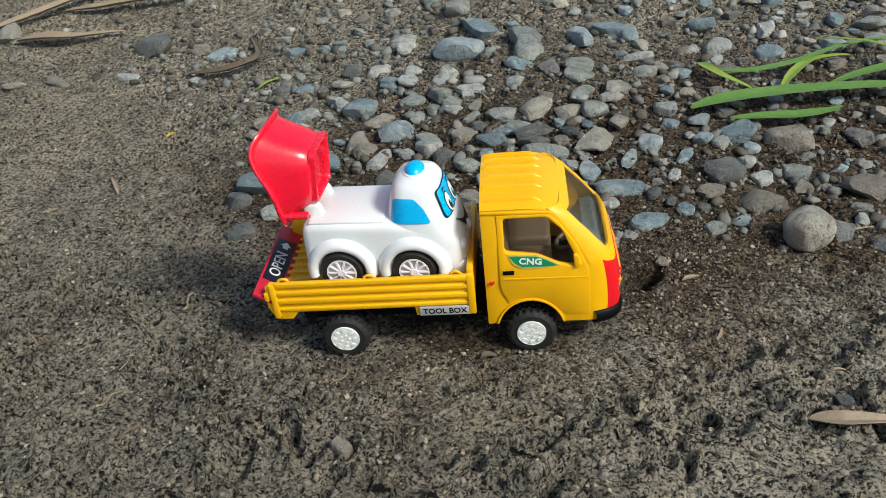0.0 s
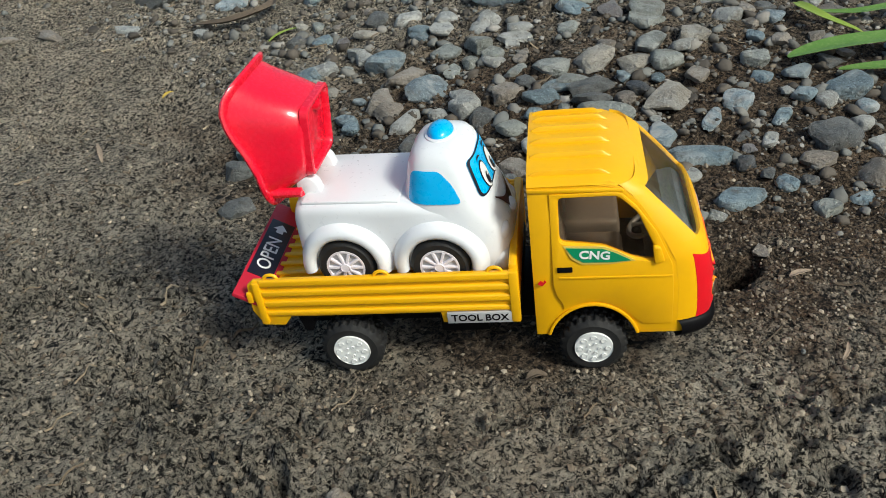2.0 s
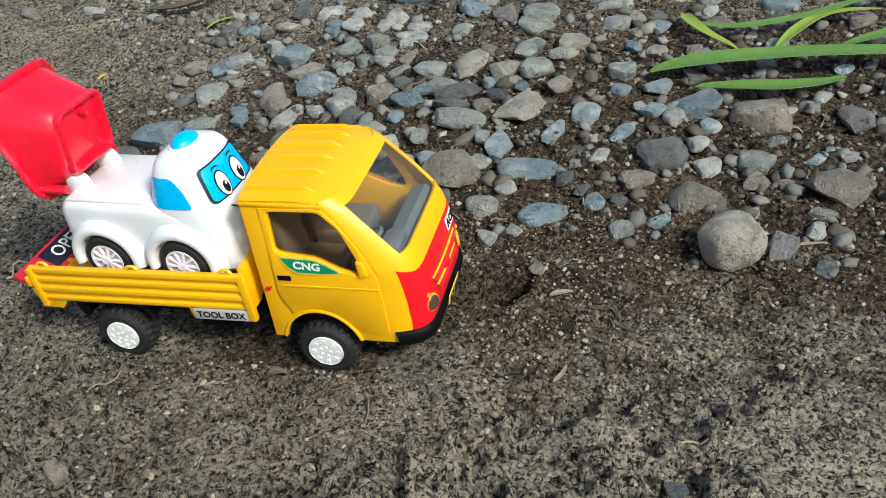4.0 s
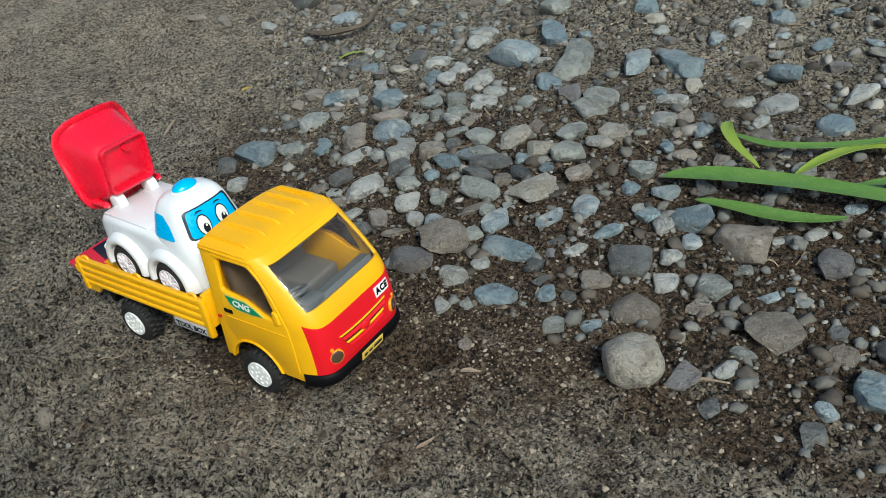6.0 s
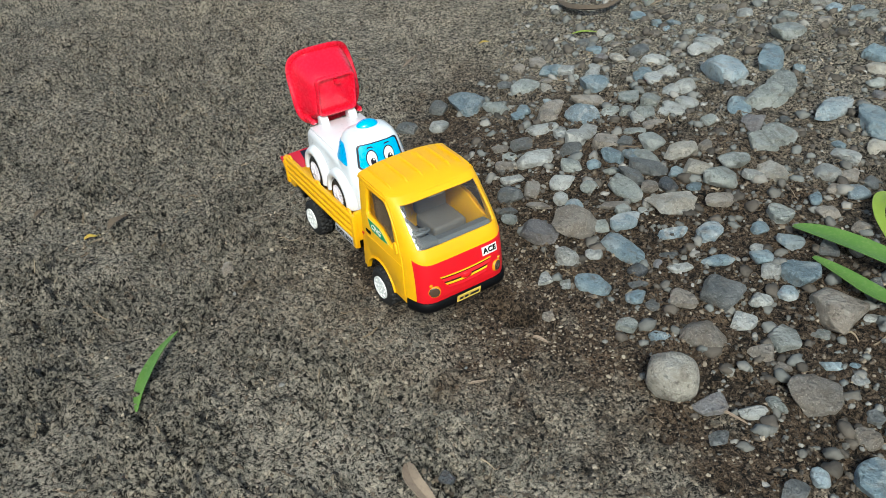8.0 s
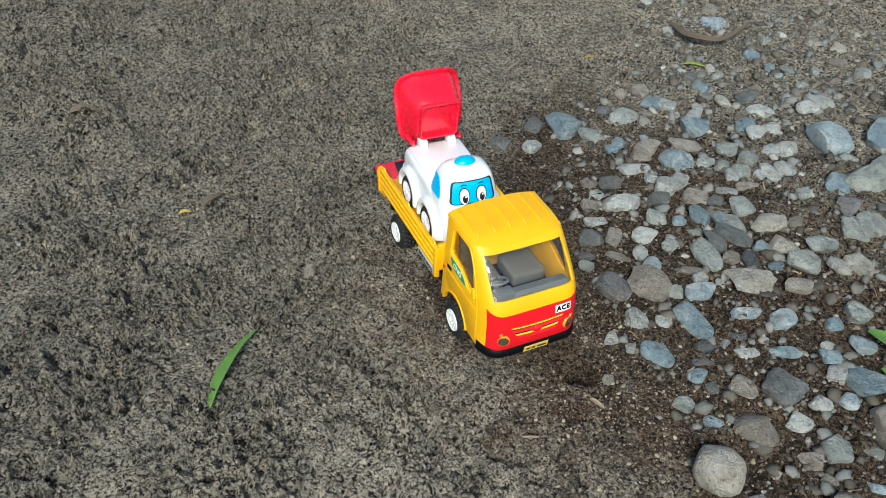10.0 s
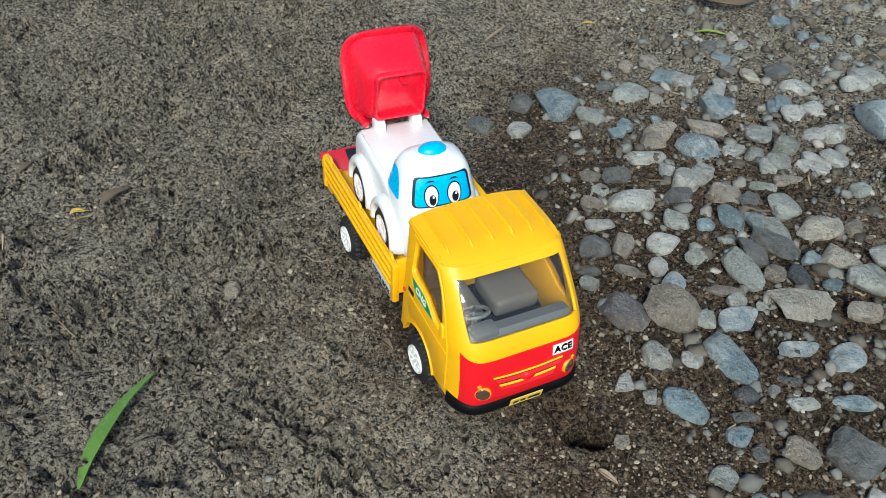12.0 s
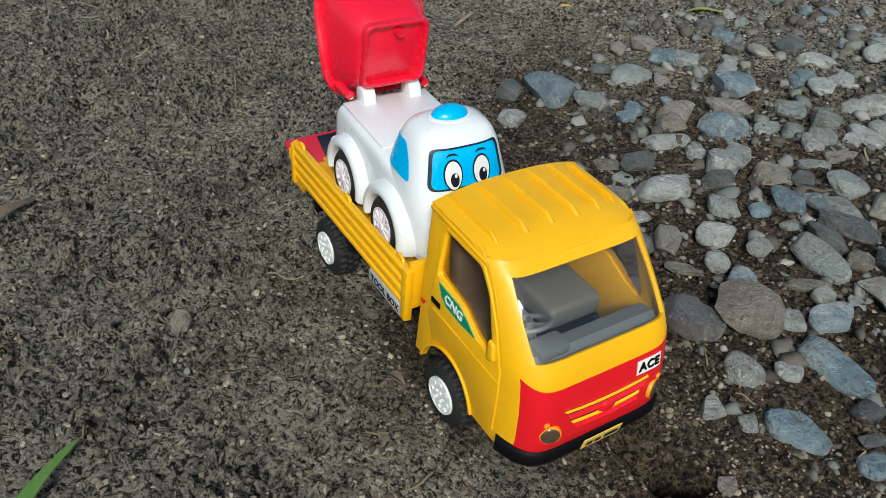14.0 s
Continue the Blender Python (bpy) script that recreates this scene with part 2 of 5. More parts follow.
def leafy(name, main, side, vein, roughness=0.45):
    n = Nodes(name, roughness)
    wave = n.add("ShaderNodeTexWave", Scale=3.0, Distortion=2.0)
    n.join(n.tex.outputs["UV"], wave.inputs["Vector"])
    base = n.mix(n.noise(120, 5), main, side)
    n.colour(n.mix(n.ramp(n.noise(500, 4, 0.7), [(0.5, (0, 0, 0)), (0.75, (0.7, 0.7, 0.7))]), base, vein))
    n.bsdf.inputs["Subsurface Weight"].default_value = 0.0
    return n.bump(n.noise(700, 3), 0.0003, 0.6).mat


GRASS = leafy("green grass blade", (0.07, 0.165, 0.028), (0.13, 0.24, 0.045), (0.20, 0.28, 0.10))
GRASS_BRIGHT = leafy("yellow green blade", (0.17, 0.26, 0.025), (0.25, 0.33, 0.05), (0.26, 0.28, 0.09))
YELLOW_LEAF = leafy("yellow leaf bit", (0.40, 0.27, 0.03), (0.46, 0.33, 0.06), (0.25, 0.15, 0.04), 0.6)
DARK_LEAF = leafy("dark dry leaf", (0.09, 0.065, 0.045), (0.13, 0.10, 0.07), (0.05, 0.035, 0.025), 0.8)
DRY_LEAF = leafy("dry leaf", (0.25, 0.185, 0.13), (0.33, 0.255, 0.185), (0.14, 0.095, 0.065), 0.7)


# ---- helpers for meshes; lengths inside them are millimetres ----
MM = 0.001
ORIGIN = {}


def thing(name, x, y, z, label, category, group="", kind=""):
    ob = new(name)
    ob.empty_display_size = 0.01
    ob.location = (x * MM, y * MM, z * MM)
    ORIGIN[ob] = Vector((x, y, z))
    return tagged(ob, label, category, group, kind)


def part(name, bm, material, parent=None, label="", at=None, smooth=True, angle=35):
    """Links a bmesh in millimetres as one mesh object. Without at, the mesh lies in world places; with it, round the point at."""
    at = Vector(at) if at is not None else None
    base = ORIGIN.get(parent, Vector((0, 0, 0)))
    shift = Vector((0, 0, 0)) if at is not None else base
    for v in bm.verts:
        v.co = (v.co - shift) * MM
    bmesh.ops.recalc_face_normals(bm, faces=bm.faces[:])
    if smooth:
        for f in bm.faces:
            f.smooth = True
        limit = radians(angle)
        for e in bm.edges:
            e.smooth = len(e.link_faces) == 2 and e.calc_face_angle(0.0) < limit
    mesh = bpy.data.meshes.new(name)
    bm.to_mesh(mesh)
    bm.free()
    for m in material if isinstance(material, (list, tuple)) else [material]:
        mesh.materials.append(m)
    ob = new(name, mesh)
    if at is not None:
        ob.location = (at - base) * MM
    ob.parent = parent
    ORIGIN[ob] = at if at is not None else base
    return tagged(ob, label)


def bevel(bm, width, segments=2, verts=None, limit=25):
    edges = [e for e in bm.edges if len(e.link_faces) == 2 and e.calc_face_angle(0.0) > radians(limit)]
    if edges and width:
        bmesh.ops.bevel(bm, geom=edges, offset=width, segments=segments, affect="EDGES", profile=0.5)
    return bm


def box(x0, x1, y0, y1, z0, z1, round_=0.3, segments=2, bm=None):
    made = bmesh.new()
    bmesh.ops.create_cube(made, size=1)
    for v in made.verts:
        v.co = ((x0 + x1) / 2 + v.co.x * (x1 - x0), (y0 + y1) / 2 + v.co.y * (y1 - y0), (z0 + z1) / 2 + v.co.z * (z1 - z0))
    bevel(made, round_, segments)
    return merge(bm, made)


def merge(bm, made):
    if bm is None:
        return made
    mesh = bpy.data.meshes.new("tmp")
    made.to_mesh(mesh)
    made.free()
    bm.from_mesh(mesh)
    bpy.data.meshes.remove(mesh)
    return bm


def cylinder(r0, r1, y0, y1, sides=32, centre=(0, 0), round_=0.0, bm=None, axis="y"):
    """A drum along an axis, between two places on it; r0 at the first end."""
    made = bmesh.new()
    bmesh.ops.create_cone(made, cap_ends=True, segments=sides, radius1=r0, radius2=r1, depth=y1 - y0)
    for v in made.verts:
        a, b, c = v.co.x, v.co.y, v.co.z + (y0 + y1) / 2
        if axis == "y":
            v.co = (a + centre[0], c, b + centre[1])
        elif axis == "x":
            v.co = (c, a + centre[0], b + centre[1])
        else:
            v.co = (a + centre[0], b + centre[1], c)
    bevel(made, round_, 2, limit=40)
    return merge(bm, made)


def fill(outline, holes=()):
    """A flat face in the x-z plane (y = 0) with holes."""
    bm = bmesh.new()
    for loop in (outline, *holes):
        verts = [bm.verts.new((x, 0, z)) for x, z in loop]
        for a, b in zip(verts, verts[1:] + verts[:1]):
            bm.edges.new((a, b))
    bmesh.ops.triangle_fill(bm, edges=bm.edges[:], use_beauty=True)
    return bm


def slab(outline, y0, y1, holes=(), round_=0.0, bm=None):
    """The outline in x-z made thick from y0 to y1."""
    made = fill(outline, holes)
    for v in made.verts:
        v.co.y = y0
    faces = made.faces[:]
    top = bmesh.ops.extrude_face_region(made, geom=faces)
    for v in top["geom"]:
        if isinstance(v, bmesh.types.BMVert):
            v.co.y = y1
    bmesh.ops.recalc_face_normals(made, faces=made.faces[:])
    if round_:
        flat = [e for e in made.edges if len(e.link_faces) == 2 and abs(e.link_faces[0].normal.dot(e.link_faces[1].normal)) < 0.3 and abs(e.verts[0].co.y - e.verts[1].co.y) < 1e-6]
        bmesh.ops.bevel(made, geom=flat, offset=round_, segments=2, affect="EDGES", profile=0.5)
    return merge(bm, made)


def loft(rings, cap=True, bm=None):
    made = bmesh.new()
    rows = [[made.verts.new(p) for p in ring] for ring in rings]
    for a, b in zip(rows, rows[1:]):
        n = len(a)
        for i in range(n):
            made.faces.new((a[i], a[(i + 1) % n], b[(i + 1) % n], b[i]))
    if cap:
        for row in (rows[0], rows[-1]):
            c = made.verts.new(sum((v.co for v in row), Vector()) / len(row))
            for i in range(len(row)):
                made.faces.new((row[i], row[(i + 1) % len(row)], c))
    return merge(bm, made)


def sheet(fn, nu, nv, bm=None):
    """A grid of faces over fn(u, v), u and v from 0 to 1."""
    made = bmesh.new()
    rows = [[made.verts.new(fn(i / nu, j / nv)) for i in range(nu + 1)] for j in range(nv + 1)]
    for j in range(nv):
        for i in range(nu):
            made.faces.new((rows[j][i], rows[j][i + 1], rows[j + 1][i + 1], rows[j + 1][i]))
    return merge(bm, made)


def thicken(bm, depth):
    bmesh.ops.recalc_face_normals(bm, faces=bm.faces[:])
    bmesh.ops.solidify(bm, geom=bm.faces[:], thickness=depth)
    return bm


def disc(outline, place, rings=4, inner=0.0):
    """A patch with a star-shaped outline (list of u, v), laid on a surface by place(u, v); inner leaves a border only."""
    fine = []
    for (u0, v0), (u1, v1) in zip(outline, outline[1:] + outline[:1]):
        steps = max(1, int(math.hypot(u1 - u0, v1 - v0) / 0.8))
        fine += [(u0 + (u1 - u0) * k / steps, v0 + (v1 - v0) * k / steps) for k in range(steps)]
    outline = fine
    cu, cv = sum(p[0] for p in outline) / len(outline), sum(p[1] for p in outline) / len(outline)
    bm = bmesh.new()
    rows = []
    for k in range(rings + 1):
        s = 1 - (1 - inner) * k / rings
        if s < 1e-6:
            rows.append([bm.verts.new(place(cu, cv))] * len(outline))
        else:
            rows.append([bm.verts.new(place(cu + (u - cu) * s, cv + (v - cv) * s)) for u, v in outline])
    n = len(outline)
    for a, b in zip(rows, rows[1:]):
        for i in range(n):
            j = (i + 1) % n
            quad = (a[i], a[j], b[j], b[i])
            bm.faces.new(quad if b[i] is not b[j] else quad[:3])
    return bm


def oval(cu, cv, ru, rv, n=28, power=2.0):
    pts = []
    for i in range(n):
        a = 2 * math.pi * i / n
        c, s = math.cos(a), math.sin(a)
        pts.append((cu + ru * math.copysign(abs(c) ** (2 / power), c), cv + rv * math.copysign(abs(s) ** (2 / power), s)))
    return pts


def lerp(table, t):
    """Straight steps through a short table of (t, value)."""
    return float(np.interp(t, [a for a, _ in table], [b for _, b in table]))


def words(name, text, size, m, material, parent, depth=0.12, label="", spacing=1.0, wide=1.0, bold=0.0):
    """Lettering as a mesh, centred on the pose m (millimetres), a little proud."""
    curve = bpy.data.curves.new(name, "FONT")
    curve.body, curve.size, curve.align_x, curve.align_y = text, size, "CENTER", "CENTER"
    curve.extrude, curve.resolution_u, curve.space_character = depth / 2, 3, spacing
    curve.offset = bold * size
    temp = new("temp", curve)
    mesh = bpy.data.meshes.new_from_object(temp.evaluated_get(bpy.context.evaluated_depsgraph_get()))
    bpy.data.objects.remove(temp)
    bm = bmesh.new()
    bm.from_mesh(mesh)
    bpy.data.meshes.remove(mesh)
    bmesh.ops.transform(bm, matrix=m @ Matrix.Diagonal((wide, 1, 1, 1)), verts=bm.verts[:])
    return part(name, bm, material, parent, label, smooth=False)


def axes(at, right, up):
    """A pose whose x runs along right and whose y runs along up."""
    r = Vector(right).normalized()
    n = r.cross(Vector(up)).normalized()
    u = n.cross(r)
    return Matrix(((r.x, u.x, n.x, at[0]), (r.y, u.y, n.y, at[1]), (r.z, u.z, n.z, at[2]), (0, 0, 0, 1)))


# ---- ground: a level track that rises under the gravel bank ----
def rise(x, y):
    """Height of the ground in metres, without crumbs; works on arrays too."""
    foot = np.interp(x, [-0.3, -0.2, -0.1, -0.03, 0.02, 0.05, 0.1, 0.16, 0.25], [0.24, 0.2, 0.155, 0.1, 0.05, 0.035, 0.05, 0.075, 0.085])
    q = np.clip((y - foot) / 0.02, -30, 30)
    bank = 0.135 * 0.02 * np.log1p(np.exp(q))
    return 0.12 * np.tanh(bank / 0.12) - 0.0012


def value_noise(x, y, size, seed):
    """Smooth random field of about plus or minus one over arrays, with bumps of the given size."""
    rng = np.random.RandomState(seed)
    lattice = rng.uniform(-1, 1, (256, 256))
    u, v = x / size + 1000.3, y / size + 1000.7
    i, j = np.floor(u).astype(int), np.floor(v).astype(int)
    f, g = u - i, v - j
    f, g = f * f * (3 - 2 * f), g * g * (3 - 2 * g)
    a, b = lattice[i % 256, j % 256], lattice[(i + 1) % 256, j % 256]
    c, d = lattice[i % 256, (j + 1) % 256], lattice[(i + 1) % 256, (j + 1) % 256]
    return (a * (1 - f) + b * f) * (1 - g) + (c * (1 - f) + d * f) * g


def relief(x, y):
    """Rise with clods, crumbs, the small hole before the truck and a wheel-worn trace."""
    crust = np.clip(0.6 + (0.42 * np.maximum(-x, 0) - 0.014 - y) * 16, 0.25, 1)
    worn = np.clip(0.62 + 0.75 * value_noise(x, y, 0.021, 6) + 0.35 * value_noise(x, y, 0.009, 7), 0.12, 1.25)
    wx, wy = x + 0.005 * value_noise(x, y, 0.013, 8), y + 0.005 * value_noise(x, y, 0.013, 9)
    clods = value_noise(x, y, 0.016, 1) * 0.0022 + (0.5 - np.abs(value_noise(wx, wy, 0.0075, 2))) * 0.0066 * worn
    crumbs = (value_noise(wx, wy, 0.0040, 3) * 0.0034 + value_noise(x, y, 0.0025, 4) * 0.0030) * worn * np.clip(crust + 0.2, 0.45, 1)
    wide = value_noise(x, y, 0.05, 5) * 0.0012
    clear_truck = 1 - 0.7 * np.exp(-(((x - 0.0) / 0.075) ** 4) - (((y - 0.024) / 0.035) ** 4))
    hole = -0.015 * np.exp(-(((x - 0.0825) / 0.0055) ** 4) - ((y - 0.0445 - 0.25 * (x - 0.0825)) / 0.0042) ** 4)
    hole = hole - 0.0068 * np.exp(-(((x - 0.072) / 0.0125) ** 6) - ((y - 0.0405) / 0.0056) ** 4)
    out = np.maximum(np.maximum(-0.74 - x, x - 0.45), np.maximum(-0.34 - y, y - 0.69))
    near = np.clip(1 - out / 0.01, 0, 1)
    return rise(x, y) + (clods * crust + crumbs + wide) * clear_truck * near + hole - 0.0006


def ground():
    fine_x = np.concatenate((np.arange(-0.75, -0.44, 0.003), np.arange(-0.44, 0.30, 0.0011), np.arange(0.30, 0.46, 0.003)))
    fine_y = np.concatenate((np.arange(-0.35, -0.20, 0.003), np.arange(-0.20, 0.48, 0.0011), np.arange(0.48, 0.70, 0.003)))
    far = np.array([0.01, 0.03, 0.07, 0.15, 0.4, 1, 3, 10, 40, 120])
    xs = np.concatenate((fine_x[0] - far[::-1], fine_x, fine_x[-1] + far))
    ys = np.concatenate((fine_y[0] - far[::-1], fine_y, fine_y[-1] + far))
    gx, gy = np.meshgrid(xs, ys)
    gz = relief(gx, gy)
    points = np.stack((gx, gy, gz), -1).reshape(-1, 3)
    w, h = len(xs), len(ys)
    i = (np.arange(h - 1)[:, None] * w + np.arange(w - 1)[None, :]).ravel()
    quads = np.stack((i, i + 1, i + w + 1, i + w), -1)
    mesh = bpy.data.meshes.new("ground")
    mesh.from_pydata(points.tolist(), [], quads.tolist())
    mesh.polygons.foreach_set("use_smooth", np.ones(len(quads), bool))
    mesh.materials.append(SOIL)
    return tagged(new("ground", mesh), "trodden grey-brown earth with fine crumbs", "ground", kind="structure")


ground()


# ---- toy pick-up truck, 13 cm long ----
MID = 24.5
HALF = 23.5
EDGE = [(11.5, 57.6), (26, 57.6), (35, 56.8), (44.6, 52.3), (54.6, 45.6), (57.5, 42.5), (60, 40)]
NOSE = [(8, 66.5), (11.5, 67.0), (18, 68.2), (26, 67.6), (31, 66.8), (36, 65.6), (40, 63.8), (47.5, 57.6), (55, 50.4), (57.5, 47), (60, 44)]


def side_y(z):
    """How far the cab's side leans in at a height."""
    return max(0.0, z - 37) * 0.10


def front(y, z, out=0.0):
    """A point of the cab's bowed front."""
    half = HALF - side_y(z)
    s = min(1.0, abs(y - MID) / half)
    x = lerp(EDGE, z) + (lerp(NOSE, z) - lerp(EDGE, z)) * (1 - s ** 9.0) ** 0.9
    return Vector((x + out, y, z))


def front_strip(z0, z1, rows, inset=0.0, cols=30, out=0.0):
    """A band of the front between two heights; heights may be functions of s from -1 to 1."""
    def at(u, v):
        s = math.sin((u - 0.5) * math.pi)
        a = z0(s) if callable(z0) else z0
        b = z1(s) if callable(z1) else z1
        z = a + (b - a) * v
        return front(MID + s * (HALF - side_y(z) - inset), z, out)
    return sheet(at, cols, rows)


def tyre_mesh(r, width, tread):
    """A tyre round the y axis, its tread blocks raised in three staggered lanes."""
    bm = bmesh.new()
    w = width
    prof = [(0.60, 0.0, -1), (0.66, -0.25, -1), (0.86, -0.3, -1), (0.95, 0.3, -1), (0.985, 0.7, 0), (1, 1.0, 0), (1, w * 0.34, 0), (0.99, w * 0.36, -1), (0.99, w * 0.39, -1), (1, w * 0.41, 1), (1, w * 0.61, 1), (0.99, w * 0.63, -1), (0.99, w * 0.66, -1), (1, w * 0.68, 2), (1, w - 1.0, 2), (0.96, w - 0.3, -1), (0.8, w, -1), (0.3, w, -1)]
    rows = []
    steps = 88 if tread else 48
    for k in range(steps):
        a = 2 * math.pi * k / steps
        row = []
        for p, q, lane in prof:
            up = tread if lane >= 0 and (k + 2 * (lane % 2)) % 4 < 2 else 0
            row.append(bm.verts.new(((p * r + up) * math.cos(a), q, (p * r + up) * math.sin(a))))
        rows.append(row)
    for a, b in zip(rows, rows[1:] + rows[:1]):
        for i in range(len(a) - 1):
            bm.faces.new((a[i], a[i + 1], b[i + 1], b[i]))
    return bm


def truck_hub(r):
    """White pressed wheel centre with eight raised pads round a small boss."""
    bm = cylinder(r, r * 0.97, -0.1, 2.0, 40, round_=0.25)
    ring = cylinder(r, r, -0.55, -0.1, 40, round_=0.2)
    bm = merge(bm, ring)
    for k in range(8):
        a = math.pi / 4 * k
        pad = cylinder(0.75, 0.65, -0.95, -0.4, 10, (r * 0.72 * math.cos(a), r * 0.72 * math.sin(a)), 0.15)
        bm = merge(bm, pad)
    for k in range(5):
        a = 2 * math.pi / 5 * k
        bm = merge(bm, cylinder(0.42, 0.36, -0.9, -0.4, 8, (r * 0.3 * math.cos(a), r * 0.3 * math.sin(a)), 0.1))
    return bm


def truck_wheel(parent, x, y, z, outward):
    wheel = part("wheel", cylinder(4.0, 4.0, 0.6, 7.0, 20), BLACK, parent, at=(x, y, z))
    part("tyre", tyre_mesh(8.7, 7.6, 0.6), RUBBER, wheel, "black treaded rubber tyre dusted with earth", at=(x, y, z))
    part("hub_cap", truck_hub(5.3), HUB_WHITE, wheel, "white pressed hub cap", at=(x, y, z))
    if outward > 0:
        wheel.rotation_euler = (0, 0, math.pi)
    return wheel


def arch(cx, cz, rx, rz, z_end, n=18):
    """Points of a wheel arch from its rear foot over the top to its front foot."""
    a0 = math.asin((z_end - cz) / rz)
    return [(cx - rx * math.cos(a), cz + rz * math.sin(a)) for a in np.linspace(a0, math.pi - a0, n)]


def rounded(points, r, n=4):
    """Rounds the corners of an outline."""
    out = []
    k = len(points)
    for i in range(k):
        p, a, b = Vector(points[i]), Vector(points[i - 1]), Vector(points[(i + 1) % k])
        ra, rb = min(r, (a - p).length * 0.45), min(r, (b - p).length * 0.45)
        s, e = p + (a - p).normalized() * ra, p + (b - p).normalized() * rb
        for j in range(n + 1):
            t = j / n
            out.append(tuple(s * (1 - t) ** 2 + p * 2 * t * (1 - t) + e * t * t))
    return out


def lean(bm, near):
    """Leans a cab side in towards the roof; mirrors it to the far side."""
    for v in bm.verts:
        v.co.y += side_y(v.co.z) + 1.0
        if not near:
            v.co.y = 2 * MID - v.co.y
    return bm


def toy_truck():
    t = thing("toy_truck", 0, MID, -1.2, "yellow plastic toy pickup truck with red front, parked on earth", "toy truck")
    # chassis and wheels
    ch = box(-50, 58, 13, 36, 8.5, 18, 0.6)
    ch = box(-56, 16, 6, 43, 18, 22.5, 0.5, bm=ch)
    ch = box(22, 56, 9, 40, 9, 20, 0.6, bm=ch)
    ch = cylinder(1.6, 1.6, 5, 43, 12, (35.0, 7.2), bm=ch)
    ch = cylinder(1.6, 1.6, 5, 43, 12, (-34.2, 8.0), bm=ch)
    part("chassis", ch, BLACK, t)
    for y0, y1 in ((5.0, 8.5), (40.0, 43.5)):
        guard = slab([(-49, 21.5), (-47, 14), (-45, 14), (-43.5, 19), (-25.5, 19), (-23, 14.5), (-21.5, 14.5), (-25, 21.5)], y0 - 3, y1, round_=0.3)
        part("mudguard", guard, BLACK, t)
    part("fuel_tank", box(-8, 6, 5.5, 12, 9.5, 18, 1.0), BLACK, t)
    for x, z in ((35.2, 7.3), (-34.0, 8.0)):
        truck_wheel(t, x, 0.2, z, -1)
        truck_wheel(t, x, 2 * MID - 0.2, z, 1)

    # cab sides with window openings, proud doors
    outline = [(19.7, 11.5)] + arch(35.2, 8, 12.0, 13.6, 11.5) + [(57.7, 11.5), (57.7, 26), (56.9, 35), (52.6, 44.6), (47.7, 52.2), (43.5, 56.6), (40, 58.0), (19.5, 58.0)]
    window = rounded([(27.2, 42.0), (27.2, 54.6), (42.0, 54.6), (47.0, 49.6), (51.9, 38.0), (51.6, 35.6), (46.0, 36.6), (38.5, 40.4)], 1.5)
    door = [(25, 55.8), (25, 28.7), (25.8, 25.2), (27.2, 22.6)] + arch(35.2, 8, 13.6, 15.2, 17.2)[3:] + [(48.6, 15.0), (56.2, 15.0), (56.3, 27), (55.8, 34.4), (51.7, 44.2), (46.6, 51.8), (43, 55.4), (41.4, 55.8)]
    wing = rounded([(27.0, 41.8), (27.0, 54.8), (42.1, 54.8), (47.2, 49.7), (52.1, 38.0), (51.8, 35.4), (46.0, 36.4), (38.4, 40.2)], 1.5)
    for near in (True, False):
        part("side_panel", lean(slab(outline, 0.0, 1.6, [window], 0.25), near), YELLOW, t)
        d = part("door", lean(slab(door, -0.45, 0.3, [wing], 0.2), near), YELLOW, t)
        part("handle_recess", lean(box(26.2, 30.2, -0.62, -0.3, 33.0, 34.6, 0.12), near), BLACK, d, "black recessed door handle")
        sill = [(26.6, 31.4), (55.8, 31.2), (55.8, 30.6), (26.6, 30.8)]
        part("crease", lean(slab(sill, -0.65, -0.2, round_=0.12), near), YELLOW, d)
        lip = arch(35.2, 8, 12.8, 14.4, 11.8) + arch(35.2, 8, 12.0, 13.6, 11.8)[::-1]
        part("arch_lip", lean(slab(lip, -0.7, 0.6, round_=0.15), near), YELLOW, t)
        part("mirror_mount", lean(slab(rounded([(50.6, 40.6), (52.6, 40.2), (53.8, 35.8), (51.2, 35.0)], 0.8), -1.2, 0.2, round_=0.4), near), YELLOW, d)
        part("window", lean(slab(window, 0.7, 1.1), near), SMOKED, d, "brown tinted side window").visible_shadow = False
        tag = [(28.6, 40.6), (38.0, 40.1), (41.5, 38.6), (45.3, 36.4), (40, 36.0), (33.0, 36.2), (30.6, 37.8)]
        part("trim_strip", lean(slab([(28.0, 41.2), (38.2, 40.7), (42, 39.1), (46.4, 36.2), (40, 35.3), (32.6, 35.5), (30.0, 37.3)], -0.55, -0.3), near), PLATE, d, "pale yellow sticker edge")
        part("sticker", lean(slab(tag, -0.68, -0.4), near), GREEN, d, "green printed CNG sticker")
    words("lettering", "CNG", 3.3, axes((36.0, 0.42, 38.2), (1, 0, -0.08), (0, 0.08, 1)), PAPER, t, label="white CNG lettering", wide=1.1, bold=0.03)
    words("lettering", "CNG", 3.3, axes((36.0, 2 * MID - 0.42, 38.2), (-1, 0, 0.08), (0, -0.08, 1)), PAPER, t, label="white CNG lettering", wide=1.1, bold=0.03)
    part("scratch_mark", slab([(20.8, 29.2), (21.6, 30.2), (22.4, 29.6), (22.6, 30.4), (23.2, 29.8), (22.0, 28.4)], 0.85, 1.05), RED_PAINT, t, "small red paint speck")

    # roof with five ribs, rear wall
    def roof_edge(s):
        return 42.0 + 6.0 * (1 - abs(s) ** 8)

